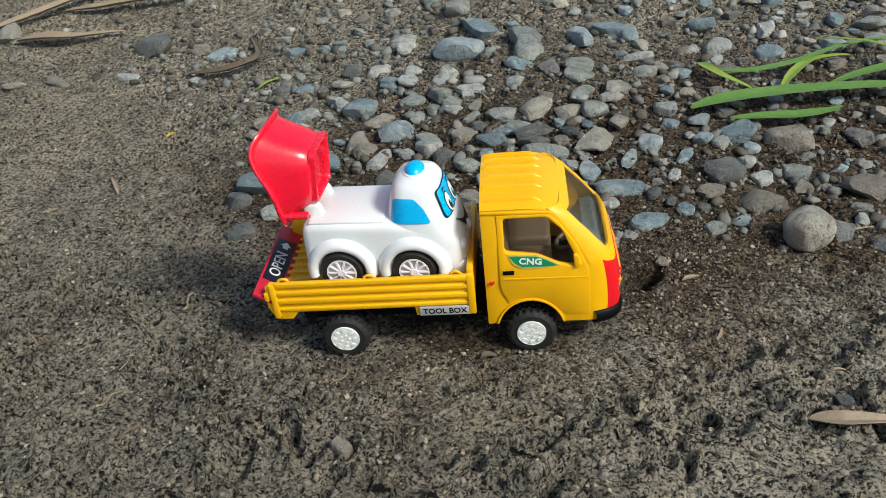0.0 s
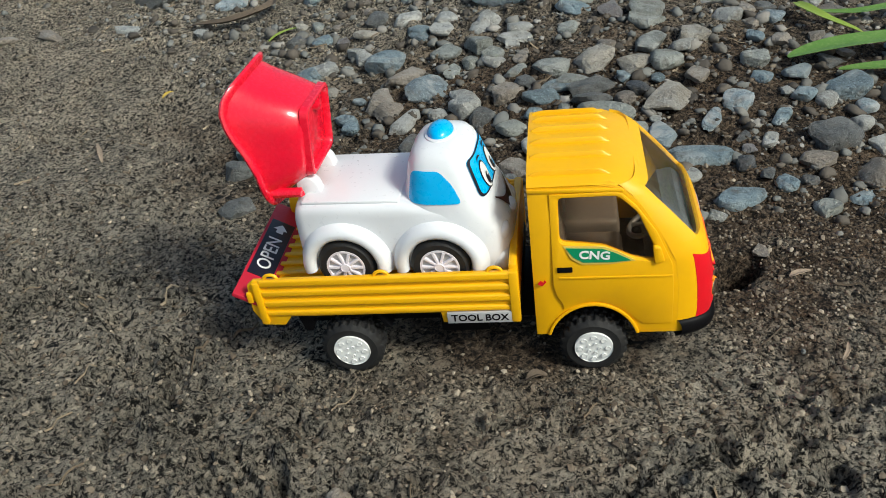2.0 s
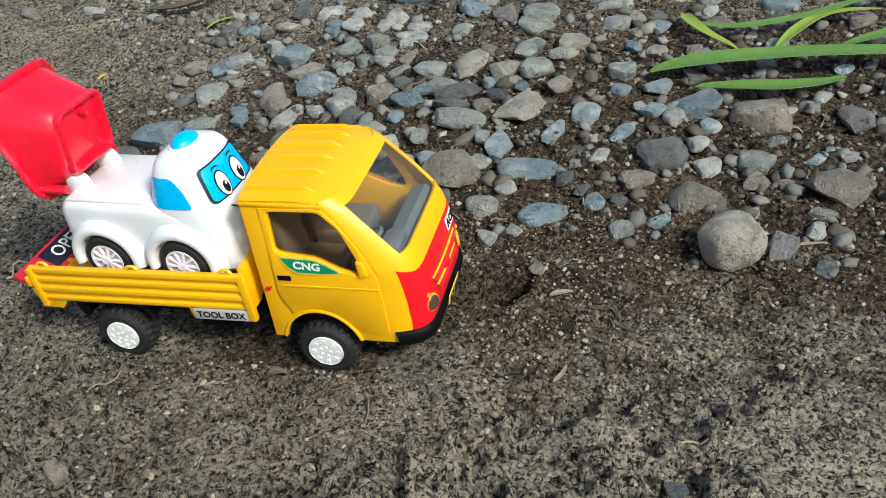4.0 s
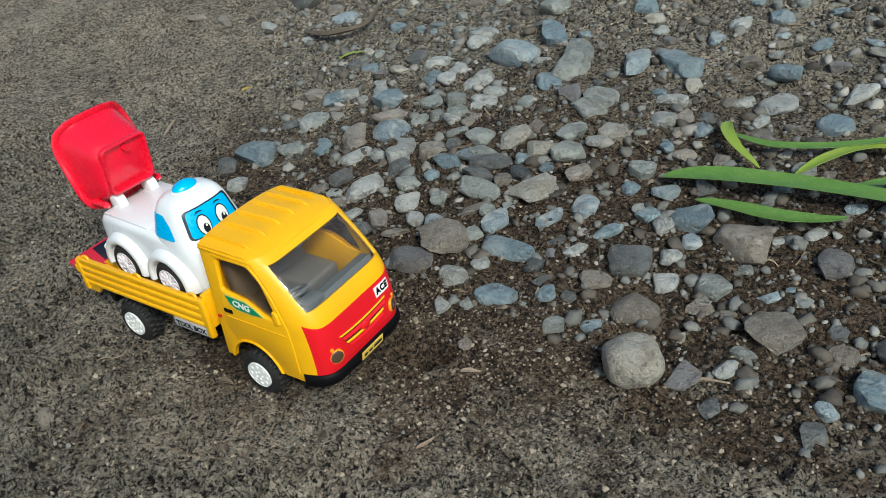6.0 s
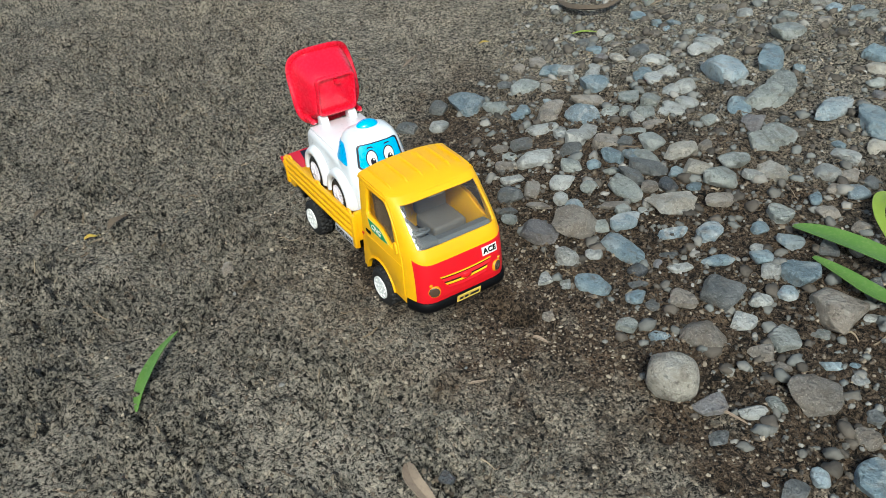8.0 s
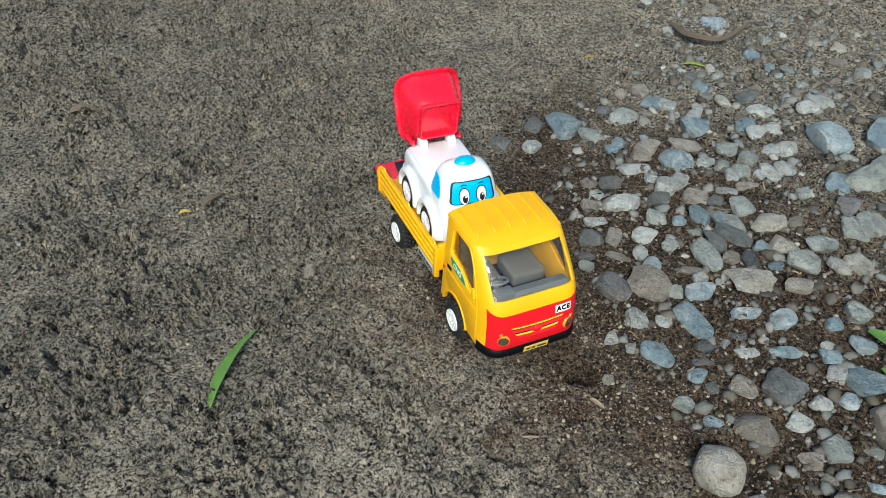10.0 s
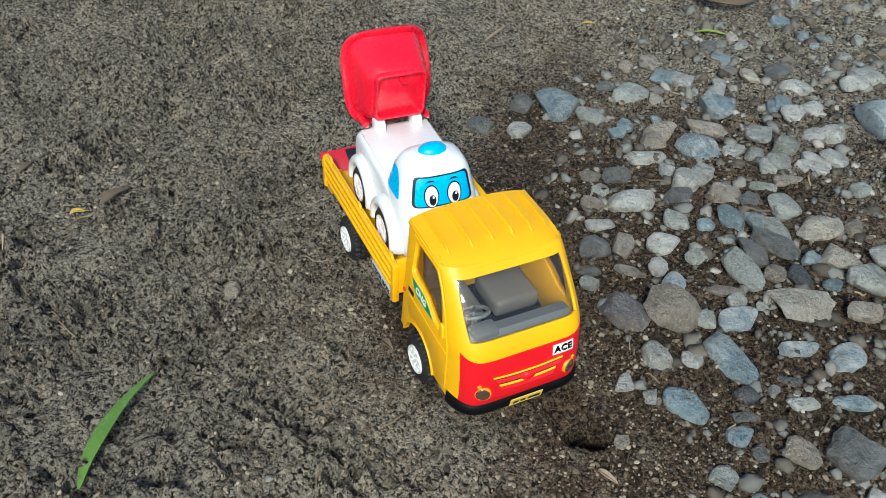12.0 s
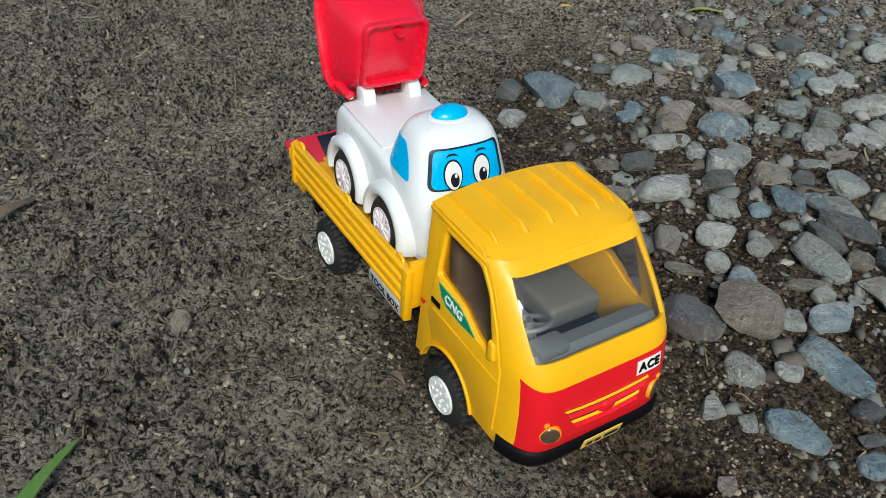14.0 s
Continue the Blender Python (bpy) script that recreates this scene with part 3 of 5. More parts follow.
    def roof(u, v, up=0.0):
        s = math.sin((u - 0.5) * math.pi)
        x = 19.5 + (roof_edge(s) - 19.5) * v
        crown = 58.0 + 2.3 * (1 - abs(s) ** 2.6)
        droop = 3.2 * max(0.0, (v - 0.62) / 0.38) ** 2.0 * (1 - 0.6 * abs(s) ** 4)
        return Vector((x, MID + s * (HALF - 1.9), crown - droop + up))
    part("roof", thicken(sheet(roof, 36, 24), 1.1), YELLOW, t)
    for s in (-0.80, -0.44, -0.1, 0.24, 0.56, 0.84):
        u0 = math.asin(s) / math.pi + 0.5
        w = 0.0105
        def rib(a, v):
            p = roof(u0 + (a - 0.5) * 2 * w, 0.03 + v * 0.74, 0.0)
            return p + Vector((0, 0, 1.25 * (1 - abs(2 * a - 1) ** 3) * min(1, 8 * (1 - v), 8 * v + 0.3) - 0.05))
        part("rib", sheet(rib, 6, 16), YELLOW, t)
    for s in (-1, 1):
        gutter = box(19.5, 43.5, -0.35, 0.5, 56.3, 57.4, 0.3)
        for v in gutter.verts:
            v.co.y = v.co.y + 2.85
            v.co.z -= 0.9 * max(0, (v.co.x - 38) / 6) ** 2
            if s > 0:
                v.co.y = 2 * MID - v.co.y
        part("gutter", gutter, YELLOW, t)
    back = rounded([(2.2, 12), (2.2, 38), (4.2, 58.6), (44.2, 58.6), (46.2, 38), (46.2, 12)], 1.2)
    opening = rounded([(10, 42), (10, 55), (38.4, 55), (38.4, 42)], 1.5)
    wall = slab(back, 0, 1.2, [opening])
    for v in wall.verts:
        v.co = Vector((19.6 + v.co.y, v.co.x, v.co.z))
    part("rear_panel", wall, YELLOW, t)

    # front: header, pillars, yellow band, red lower panel, black bumper
    def low(s):
        return 33.6 + 2.6 * abs(s) ** 10
    part("front_band", thicken(front_strip(lambda s: low(s) - 0.2, lambda s: 40.2, 6), 1.0), YELLOW, t)
    part("header", thicken(front_strip(55.2, 57.6, 3), 1.0), YELLOW, t)
    for sgn in (-1, 1):
        def pillar(u, v):
            z = 39.8 + 15.8 * v
            full = HALF - side_y(z)
            y = full - 3.0 * u * (1 + 0.35 * (1 - v) ** 3)
            return front(MID + sgn * y, z)
        part("pillar", thicken(sheet(pillar, 8, 18), 1.0), YELLOW, t)
    for sgn in (-1, 1):
        def corner(u, v):
            z = 11.6 + 24.8 * v
            return front(MID + sgn * (HALF - 1.9 * u), z, -0.03)
        part("corner", thicken(sheet(corner, 6, 14), 1.0), YELLOW, t)
    part("front_panel", thicken(front_strip(lambda s: 15.0, low, 14, inset=1.5, out=0.15), 1.2), RED_PAINT, t, "red painted front panel")
    part("windscreen", thicken(front_strip(40.0, 55.4, 10, inset=2.4, out=-0.7), 0.4), GLASS, t, "clear plastic windscreen").visible_shadow = False

    def bumper(u, v):
        s = math.sin((u - 0.5) * math.pi)
        a = 2 * math.pi * v
        c = front(MID + s * HALF, 13.0)
        n = Vector((1, 0.9 * s * abs(s) ** 3, 0)).normalized()
        return c + n * (0.0 + 1.6 * math.cos(a)) + Vector((0, 0, 2.6 * math.sin(a) - 0.2))
    part("bumper", sheet(bumper, 36, 16), BLACK, t, "black bumper")
    for sgn in (-1, 1):
        hl_y = MID + sgn * 16.0
        p = front(hl_y, 21.0)
        n = Vector((1, sgn * 0.45, 0.05)).normalized()
        rim = cylinder(3.0, 2.7, -0.6, 0.45, 28, axis="z", round_=0.25)
        lens = cylinder(2.55, 2.2, 0.1, 0.75, 24, axis="z", round_=0.25)
        m = Matrix.Translation(p) @ n.to_track_quat("Z", "Y").to_matrix().to_4x4()
        for bm_ in (rim, lens):
            bmesh.ops.transform(bm_, matrix=m, verts=bm_.verts[:])
        h = part("headlight", rim, AMBER, t, "round headlight in orange bezel")
        part("lens", lens, LENS, h, "dark amber headlight lens")
        p2 = front(MID + sgn * 17.2, 24.4, 0.1)
        lamp = cylinder(0.85, 0.7, -0.3, 0.5, 16, axis="z", round_=0.2)
        bmesh.ops.transform(lamp, matrix=Matrix.Translation(p2) @ n.to_track_quat("Z", "Y").to_matrix().to_4x4(), verts=lamp.verts[:])
        part("indicator_lamp", lamp, AMBER, t)
    # sunken grille: worn yellow edges above and below two red bars, a red oval in the middle
    def band(z0, z1, half0, half1, out, bulge=0.0):
        def at(u, v):
            half = half0 + (half1 - half0) * v
            sag = 0.7 * (2 * u - 1) ** 2
            return front(MID + (2 * u - 1) * half, z0 + (z1 - z0) * v + sag, out + bulge * math.sin(math.pi * v))
        return thicken(sheet(at, 22, 5), 0.3)
    part("grille_recess", band(20.6, 26.4, 9.4, 12.6, 0.22), BROWN_INK, t, "dark sunken grille")
    part("grille_edge", band(25.9, 26.5, 12.2, 12.8, 0.3, 0.5), YELLOW, t, "worn yellow grille edge")
    part("grille_bar", band(23.6, 25.3, 10.9, 12.2, 0.3, 0.9), RED_PAINT, t)
    part("grille_edge", band(21.6, 22.8, 9.9, 10.6, 0.35, 0.4), YELLOW, t, "worn yellow grille edge")
    part("grille_bar", band(20.2, 21.4, 9.0, 9.8, 0.3, 0.9), RED_PAINT, t)
    def badge(u, v):
        a, r = 2 * math.pi * u, v
        return front(MID + 2.8 * r * math.cos(a), 23.7 + 1.7 * r * math.sin(a), 0.4 + 1.1 * (1 - r * r) ** 0.5)
    part("badge", sheet(badge, 20, 6), RED_PAINT, t)
    # sticker and plate on the front
    def sticker_at(u, v):
        return front(33.4 + 7.8 * u, 28.4 + 3.9 * v, 0.35)
    part("nameplate", thicken(sheet(sticker_at, 8, 3), 0.15), PAPER, t, "white ACE sticker")
    ace = words("lettering", "ACE", 3.3, Matrix.Identity(4), BLACK, None, depth=0.2, label="black ACE lettering", bold=0.035, wide=1.0, spacing=1.1)
    for v in ace.data.vertices:
        p = v.co / MM
        v.co = (front(37.3 + p.x, 30.4 + p.y, 0.5 + p.z) - ORIGIN[t]) * MM
    ace.parent = t
    def plate_at(u, v):
        return front(18.6 + 12.0 * u, 11.6 + 3.6 * v, 2.0)
    pl = part("number_plate", thicken(sheet(plate_at, 8, 2), 0.2), PLATE, t, "pale yellow plate with dark bars")
    for a, b in ((0.08, 0.24), (0.30, 0.46), (0.54, 0.92)):
        part("bar", sheet(lambda u, v: front(18.6 + 12.0 * (a + (b - a) * u), 12.7 + 1.4 * v, 2.26), 4, 1), DARK_INK, pl)

    # cab inside
    part("cab_floor", box(21, 60, 4, 44, 19.0, 21.5, 0.4), BLACK, t)
    part("dashboard", slab([(51, 22), (62.5, 22), (62.0, 37.5), (59.5, 39.6), (55.5, 38.8), (52.5, 34)], 5.5, 43, round_=0.8), DASH, t, "grey moulded dashboard")
    part("dash_pod", box(55.0, 61.0, 7.5, 16.5, 37.5, 41.0, 1.2), DASH, t)
    for y0, y1 in ((6, 20.5), (25, 42)):
        seat = part("seat", box(27, 44, y0, y1, 26, 33, 1.8, 3), GREY, t, "grey-brown moulded seat")
        bk = box(24.5, 29.0, y0 + 0.3, y1 - 0.3, 32, 51, 1.6, 3)
        for v in bk.verts:
            v.co.x -= 0.10 * (v.co.z - 32)
        part("backrest", bk, GREY, seat)
    ring = []
    for k in range(28):
        a = 2 * math.pi * k / 28
        ring.append([((5.0 + 0.7 * math.cos(b)) * math.cos(a), (5.0 + 0.7 * math.cos(b)) * math.sin(a), 0.7 * math.sin(b)) for b in np.linspace(0, 2 * math.pi, 9)[:-1]])
    wheel = loft(ring + ring[:1], cap=False)
    for a in (0.5, 2.6, 4.7):
        sp = box(0, 4.8, -0.5, 0.5, -0.4, 0.4, 0.15)
        bmesh.ops.rotate(sp, cent=(0, 0, 0), matrix=Matrix.Rotation(a, 3, "Z"), verts=sp.verts[:])
        wheel = merge(wheel, sp)
    wheel = cylinder(1.3, 1.1, -6, 0.6, 14, axis="z", round_=0.2, bm=wheel)
    bmesh.ops.transform(wheel, matrix=Matrix.Translation((50.0, 12.5, 39.6)) @ Matrix.Rotation(radians(-26), 4, "Y"), verts=wheel.verts[:])
    part("steering_wheel", wheel, DASH, t, "grey three-spoke steering wheel")
    part("mirror", box(47.0, 48.2, 20.5, 28.5, 52.6, 55.2, 0.5), SILVER, t, "silvery rear-view mirror tab")
    inner = slab([(27, 22), (56, 22), (56, 34), (27, 40.5)], 0, 0.8)
    part("door_card", lean(inner, False), YELLOW, t)

    # cargo tray
    deck = part("tray_floor", box(-57.5, 15.2, 1.6, 46.8, 21.5, 25.0, 0.3), YELLOW, t, "ribbed yellow tray floor")
    for k in range(9):
        y = 5.0 + k * 4.8
        part("floor_rib", box(-57.2, 13.5, y, y + 1.8, 24.9, 25.8, 0.3), YELLOW, deck)
    part("headboard", box(13.4, 15.6, 1.0, 47.4, 21.0, 36.0, 0.5), YELLOW, t)
    skirt = [(-58.2, 18.0), (-52.0, 17.8), (-49.6, 20.8), (-6.4, 20.8), (-6.0, 17.2), (15.4, 17.2), (15.4, 33.8), (-58.4, 33.7), (-60.2, 32.2), (-60.6, 23.4)]
    for near in (True, False):
        def flip(bm):
            if not near:
                for v in bm.verts:
                    v.co.y = 2 * MID - v.co.y
            return bm
        board = part("side_board", flip(slab(skirt, 0.4, 2.0, round_=0.3)), YELLOW, t)
        for z0, z1, out in ((31.9, 34.2, 0.9), (28.4, 30.5, 0.85), (24.8, 27.0, 0.85), (21.4, 23.2, 0.6)):
            part("ridge", flip(box(-56.4, 14.2, 0.4 - out, 1.0, z0, z1, 0.55, 3)), YELLOW, board)
        part("post", flip(box(-58.4, -56.2, -0.7, 1.6, 19, 33.4, 0.4)), YELLOW, board)
        part("post", flip(box(13.2, 15.8, -0.7, 1.6, 17.6, 34.4, 0.4)), YELLOW, board)
        part("latch", flip(box(-60.9, -59.2, -0.3, 0.9, 26.5, 30.0, 0.3)), YELLOW, board)
        for x in (-53.0, -21.5, 9.5):
            loop = loft([[(x + (1.9 + 0.55 * math.cos(b)) * math.cos(a), 1.0 + 0.55 * math.sin(b), 33.8 + (1.5 + 0.5 * math.cos(b)) * math.sin(a)) for b in np.linspace(0, 2 * math.pi, 7)[:-1]] for a in np.linspace(-0.2, math.pi + 0.2, 11)])
            part("rope_hook", flip(loop), YELLOW, board)
    part("toolbox_label", box(-4.6, 13.6, -0.55, 0.4, 17.6, 21.2, 0.08), SILVER, t, "silver TOOL BOX label")
    words("lettering", "TOOL BOX", 3.1, axes((4.5, -0.6, 19.35), (1, 0, 0), (0, 0, 1)), BLACK, t, label="black TOOL BOX lettering", bold=0.022, wide=1.0)
    # tailgate, let down outwards
    hinge, tip = Vector((-56.0, 0, 24.2)), Vector((-65.2, 0, 29.6))
    along = (tip - hinge).normalized()
    up = Vector((along.z, 0, -along.x))
    if up.z < 0:
        up = -up
    def gate_at(a, y, h):
        return hinge + along * a + up * h + Vector((0, y, 0))
    length = (tip - hinge).length
    def slab_on(a0, a1, y0, y1, h0, h1):
        bm = box(a0, a1, y0, y1, h0, h1, min(0.3, (h1 - h0) * 0.4), 2)
        for v in bm.verts:
            v.co = gate_at(v.co.x, v.co.y, v.co.z)
        return bm
    g = part("tailgate", slab_on(0, length, 0.2, 48.8, -0.7, 0.7), GATE_RED, t, "red lowered tailgate")
    part("decal", slab_on(2.2, length - 0.9, 11.0, 39.6, 0.6, 0.85), DARK_INK, g, "black OPEN sticker")
    words("lettering", "OPEN", 6.2, axes(gate_at(length * 0.56, 22.6, 0.92), (0, 1, 0), along), PAPER, g, label="white OPEN lettering", bold=0.008, wide=1.0)
    arrow = [(33.2, -1.1), (35.0, -1.1), (35.0, -2.3), (37.8, 0), (35.0, 2.3), (35.0, 1.1), (33.2, 1.1)]
    bm = bmesh.new()
    bm.faces.new([bm.verts.new(gate_at(length * 0.56 + b, a, 0.95)) for a, b in arrow])
    part("arrow", bm, PAPER, g, "white arrow", smooth=False)
    return t


toy_truck()


# ---- white toy car with a tipping bucket, standing in the tray ----
CY = 21.8


def superring(xc, a, b, z, power=3.2, n=44, yc=CY):
    pts = []
    for i in range(n):
        w = 2 * math.pi * i / n
        c, s = math.cos(w), math.sin(w)
        pts.append((xc + a * math.copysign(abs(c) ** (2 / power), c), yc + b * math.copysign(abs(s) ** (2 / power), s), z))
    return pts


CABIN = [(32.0, -0.3, 14.7, 14.6), (36.0, -0.2, 15.0, 15.2), (41.0, -0.2, 14.9, 15.4), (45.0, -0.5, 14.2, 15.4), (48.5, -1.2, 13.2, 15.2), (52.0, -2.1, 11.9, 14.7), (54.0, -2.4, 11.3, 14.3), (57.5, -2.6, 10.3, 13.4), (61.0, -2.8, 9.3, 12.5), (63.6, -2.9, 8.2, 11.2), (65.3, -2.9, 6.9, 9.8), (66.4, -2.9, 4.8, 7.2), (66.9, -2.9, 2.0, 3.4)]
BOW = 3.2


def cabin_front(y, z, out=0.0):
    a = lerp([(r[0], r[2]) for r in CABIN], z)
    b = lerp([(r[0], r[3]) for r in CABIN], z)
    xc = lerp([(r[0], r[1]) for r in CABIN], z)
    q = max(0.0, 1 - (abs(y - CY) / b) ** BOW) ** (1 / BOW)
    return Vector((xc + a * q + out, y, z + out * 0.3))


def cabin_side(x, z, near, out=0.0):
    a = lerp([(r[0], r[2]) for r in CABIN], z)
    b = lerp([(r[0], r[3]) for r in CABIN], z)
    xc = lerp([(r[0], r[1]) for r in CABIN], z)
    q = max(0.0, 1 - (abs(x - xc) / a) ** BOW) ** (1 / BOW)
    return Vector((x, CY - b * q - out if near else CY + b * q + out, z))


def toy_wheel(parent, x, y, z, outward):
    w = part("wheel", cylinder(3.0, 3.0, 0.8, 5.0, 16), BLACK, parent, at=(x, y, z))
    part("tyre", tyre_mesh(8.3, 5.6, 0.0), RUBBER, w, "smooth black tyre", at=(x, y, z))
    rim = cylinder(5.5, 5.5, 0.35, 1.2, 36)
    rim = merge(rim, loft([[(5.5 * math.cos(a), q, 5.5 * math.sin(a)) if k == 0 else (4.9 * math.cos(a), q, 4.9 * math.sin(a)) for k, q in ((0, 0.4), (0, -0.4), (1, -0.4), (1, 0.4))] for a in np.linspace(0, 2 * math.pi, 41)], cap=False))
    for k in range(10):
        a = 2 * math.pi * k / 10
        sp = box(0.6, 5.0, -0.5, 0.45, -0.42, 0.42, 0.15, 1)
        bmesh.ops.rotate(sp, cent=(0, 0, 0), matrix=Matrix.Rotation(a, 3, "Y"), verts=sp.verts[:])
        rim = merge(rim, sp)
    rim = cylinder(1.3, 1.5, -0.8, 0.4, 16, round_=0.2, bm=rim)
    part("rim", rim, RIM_WHITE, w, "lilac-white spoked rim", at=(x, y, z))
    part("rim_back", cylinder(4.9, 4.9, 0.28, 0.34, 30), SILVER, w, at=(x, y, z))
    if outward > 0:
        w.rotation_euler = (0, 0, math.pi)
    return w


STATIONS = ((-44.6, 12.2, 35, 50, 4), (-44.2, 13.8, 33, 52, 5), (-43.2, 14.9, 31.5, 53.1, 6), (-41, 15.3, 31, 53.4, 9), (-28, 15.4, 31, 53.4, 9), (-14, 15.4, 31, 53.4, 9), (0, 15.3, 31, 52.0, 7), (5, 15.0, 30.5, 50.4, 6), (8.5, 14.4, 30, 48.8, 5), (11.2, 13.2, 30, 47.4, 4), (12.8, 11.6, 31, 46.2, 3.4), (13.8, 9.4, 33, 44.6, 3), (14.4, 7.0, 35.5, 43.4, 2.6))


def toy_car():
    c = thing("toy_tipper_car", -15, CY, 26.3, "white plastic toy car with raised red bucket, standing in truck tray", "toy car")
    body = []
    for x, hw, z0, z1, p in STATIONS:
        ring = superring((z0 + z1) / 2, (z1 - z0) / 2, hw, x, p, 48)
        body.append([(q[2], q[1], q[0]) for q in ring])
    part("body", loft(body), WHITE, c, angle=50)
    # bed floor, a little sunk, and its rim lines
    part("bed", box(-41.5, -14.2, CY - 13.6, CY + 13.6, 52.8, 53.8, 0.4), WHITE, c)
    part("cabin", loft([superring(xc, a, b, z) for z, xc, a, b in CABIN]), WHITE, c, angle=50)
    part("bumper", box(8, 14.2, CY - 13.2, CY + 13.2, 29, 36.5, 2.6, 4), WHITE, c)
    for sgn in (-1, 1):
        dome = [[(12.4 + 2.0 * math.cos(f), CY + sgn * 8.8 + 3.2 * math.sin(f) * math.cos(g), 41.5 + 2.9 * math.sin(f) * math.sin(g)) for g in np.linspace(0, 2 * math.pi, 21)[:-1]] for f in (0.05, 0.5, 0.9, 1.3, 1.57)]
        part("headlamp", loft(dome), WHITE, c)
    part("nose", loft([[(13.4 + 2.2 * math.cos(f), CY + 2.6 * math.sin(f) * math.cos(g), 43.6 + 2.4 * math.sin(f) * math.sin(g)) for g in np.linspace(0, 2 * math.pi, 21)[:-1]] for f in (0.05, 0.5, 0.9, 1.3, 1.57)]), WHITE, c)
    # wheel arches
    for hx in (-31.0, -4.4):
        for near in (True, False):
            hoop = []
            for a in np.linspace(-0.18, math.pi + 0.18, 25):
                sec = []
                for r, y in ((8.7, 11.0), (8.7, 4.6), (9.0, 3.8), (9.8, 3.3), (11.2, 3.4), (12.2, 4.4), (13.0, 6.6), (13.4, 11.0)):
                    yy = y if near else 2 * CY - y
                    sec.append((hx + r * math.cos(a) * 1.02, yy + (CY - 21.8), 35.2 + r * math.sin(a)))
                hoop.append(sec)
            part("wheel_arch", loft(hoop), WHITE, c, angle=50)
            toy_wheel(c, hx, 4.2 if near else 2 * CY - 4.2, 35.0, -1 if near else 1)
    part("underside", box(-42, 9, CY - 11, CY + 11, 28.5, 33, 1.0), WHITE, c)
    # printed side windows
    glass = rounded([(-11.6, 52.9), (-10.6, 60.0), (-9.2, 61.6), (-2.4, 61.6), (0.8, 58.0), (3.2, 52.9)], 1.4)
    for near in (True, False):
        part("side_window", disc(glass, lambda u, v: cabin_side(u, v, near, 0.22), 4), BLUE, c, "sky-blue printed side window")
    # printed windscreen
    screen = rounded([(CY - 11.4, 52.4), (CY - 9.8, 62.6), (CY + 9.8, 62.6), (CY + 11.4, 52.4)], 1.8)
    ws = part("windscreen", disc(screen, lambda u, v: cabin_front(u, v, 0.2), 6), BLUE, c, "sky-blue printed windscreen")
    part("outline", disc(screen, lambda u, v: cabin_front(u, v, 0.34), 2, 0.92), DARK_INK, ws, "dark blue printed outline")
    for y in (17.5, 25.9):
        part("oval", disc(oval(y, 56.0, 2.75, 3.9), lambda u, v: cabin_front(u, v, 0.32), 3), DARK_INK, ws)
        part("oval", disc(oval(y, 55.9, 2.35, 3.5), lambda u, v: cabin_front(u, v, 0.42), 3), PAPER, ws, "white printed oval")
        part("oval", disc(oval(y + 0.3, 54.7, 1.25, 1.75), lambda u, v: cabin_front(u, v, 0.52), 3), DARK_INK, ws)
        part("oval", disc(oval(y + 0.6, 55.7, 0.4, 0.5, 12), lambda u, v: cabin_front(u, v, 0.62), 2), PAPER, ws)
        brow = [(y - 1.9, 60.4), (y - 0.8, 61.3), (y + 0.8, 61.3), (y + 1.9, 60.5), (y + 0.8, 60.8), (y - 0.8, 60.8)]
        part("stroke", disc(brow, lambda u, v: cabin_front(u, v, 0.42), 2), DARK_INK, ws)
    # printed smile below
    def grin(u, v):
        top = 50.4 - 3.0 * math.sin(math.pi * u)
        return cabin_front(CY - 7.0 + 14.0 * u, top - (0.5 + 3.6 * math.sin(math.pi * u) ** 2) * v, 0.3)
    part("smile", sheet(grin, 24, 5), BROWN_INK, c, "dark printed smile")
    # beacon
    part("beacon_base", loft([[(-3.2 + r * math.cos(g), CY + 1.4 * r * math.sin(g), z) for g in np.linspace(0, 2 * math.pi, 33)[:-1]] for r, z in ((4.6, 64.6), (4.5, 66.2), (4.2, 66.9), (3.6, 67.1))]), WHITE, c)
    part("beacon", loft([[(-3.2 + 3.6 * math.sin(f) * math.cos(g), CY + 5.2 * math.sin(f) * math.sin(g), 66.8 + 2.7 * math.cos(f)) for g in np.linspace(0, 2 * math.pi, 33)[:-1]] for f in (0.08, 0.35, 0.65, 0.95, 1.25, 1.57)]), BLUE, c, "sky-blue domed beacon")
    # hinge lugs
    for y in (13.6, 28.4):
        lug = slab(rounded([(-43.5, 52), (-44.0, 56.8), (-41.5, 59.2), (-38.0, 57.2), (-36.6, 52)], 1.6), y - 0.2, y + 3.8, round_=0.6)
        part("hinge_lug", lug, WHITE, c)

    # raised bucket: its floor faces forward, its mouth backward
    BY = 22.6
    def ring_at(k):
        """Outline of the bucket at depth k: 0 at the floor, 1 at the rim."""
        pts = []
        half = 11.2 + 4.2 * k ** 0.8
        z0, z1 = 57.6 - 5.4 * k, 79.0 + 7.6 * k ** 0.85
        zc, hz = (z0 + z1) / 2, (z1 - z0) / 2
        for i in range(56):
            w = 2 * math.pi * i / 56
            cc, ss = math.cos(w), math.sin(w)
            y = BY + half * math.copysign(abs(cc) ** (2 / 3.5), cc)
            z = zc + hz * math.copysign(abs(ss) ** (2 / 3.5), ss)
            floor_x = -39.8 + 0.10 * (z - 58)
            rim_x = lerp([(52, -49.8), (58, -50.0), (64, -50.2), (68, -51.2), (72, -53.2), (76, -55.2), (80, -56.0), (83, -55.4), (85.5, -53.4), (87.4, -50.6)], z)
            pts.append((floor_x + (rim_x - floor_x) * k, y, z))
        return pts
    def grown(ring, by, dx):
        zc = sum(p[2] for p in ring) / len(ring)
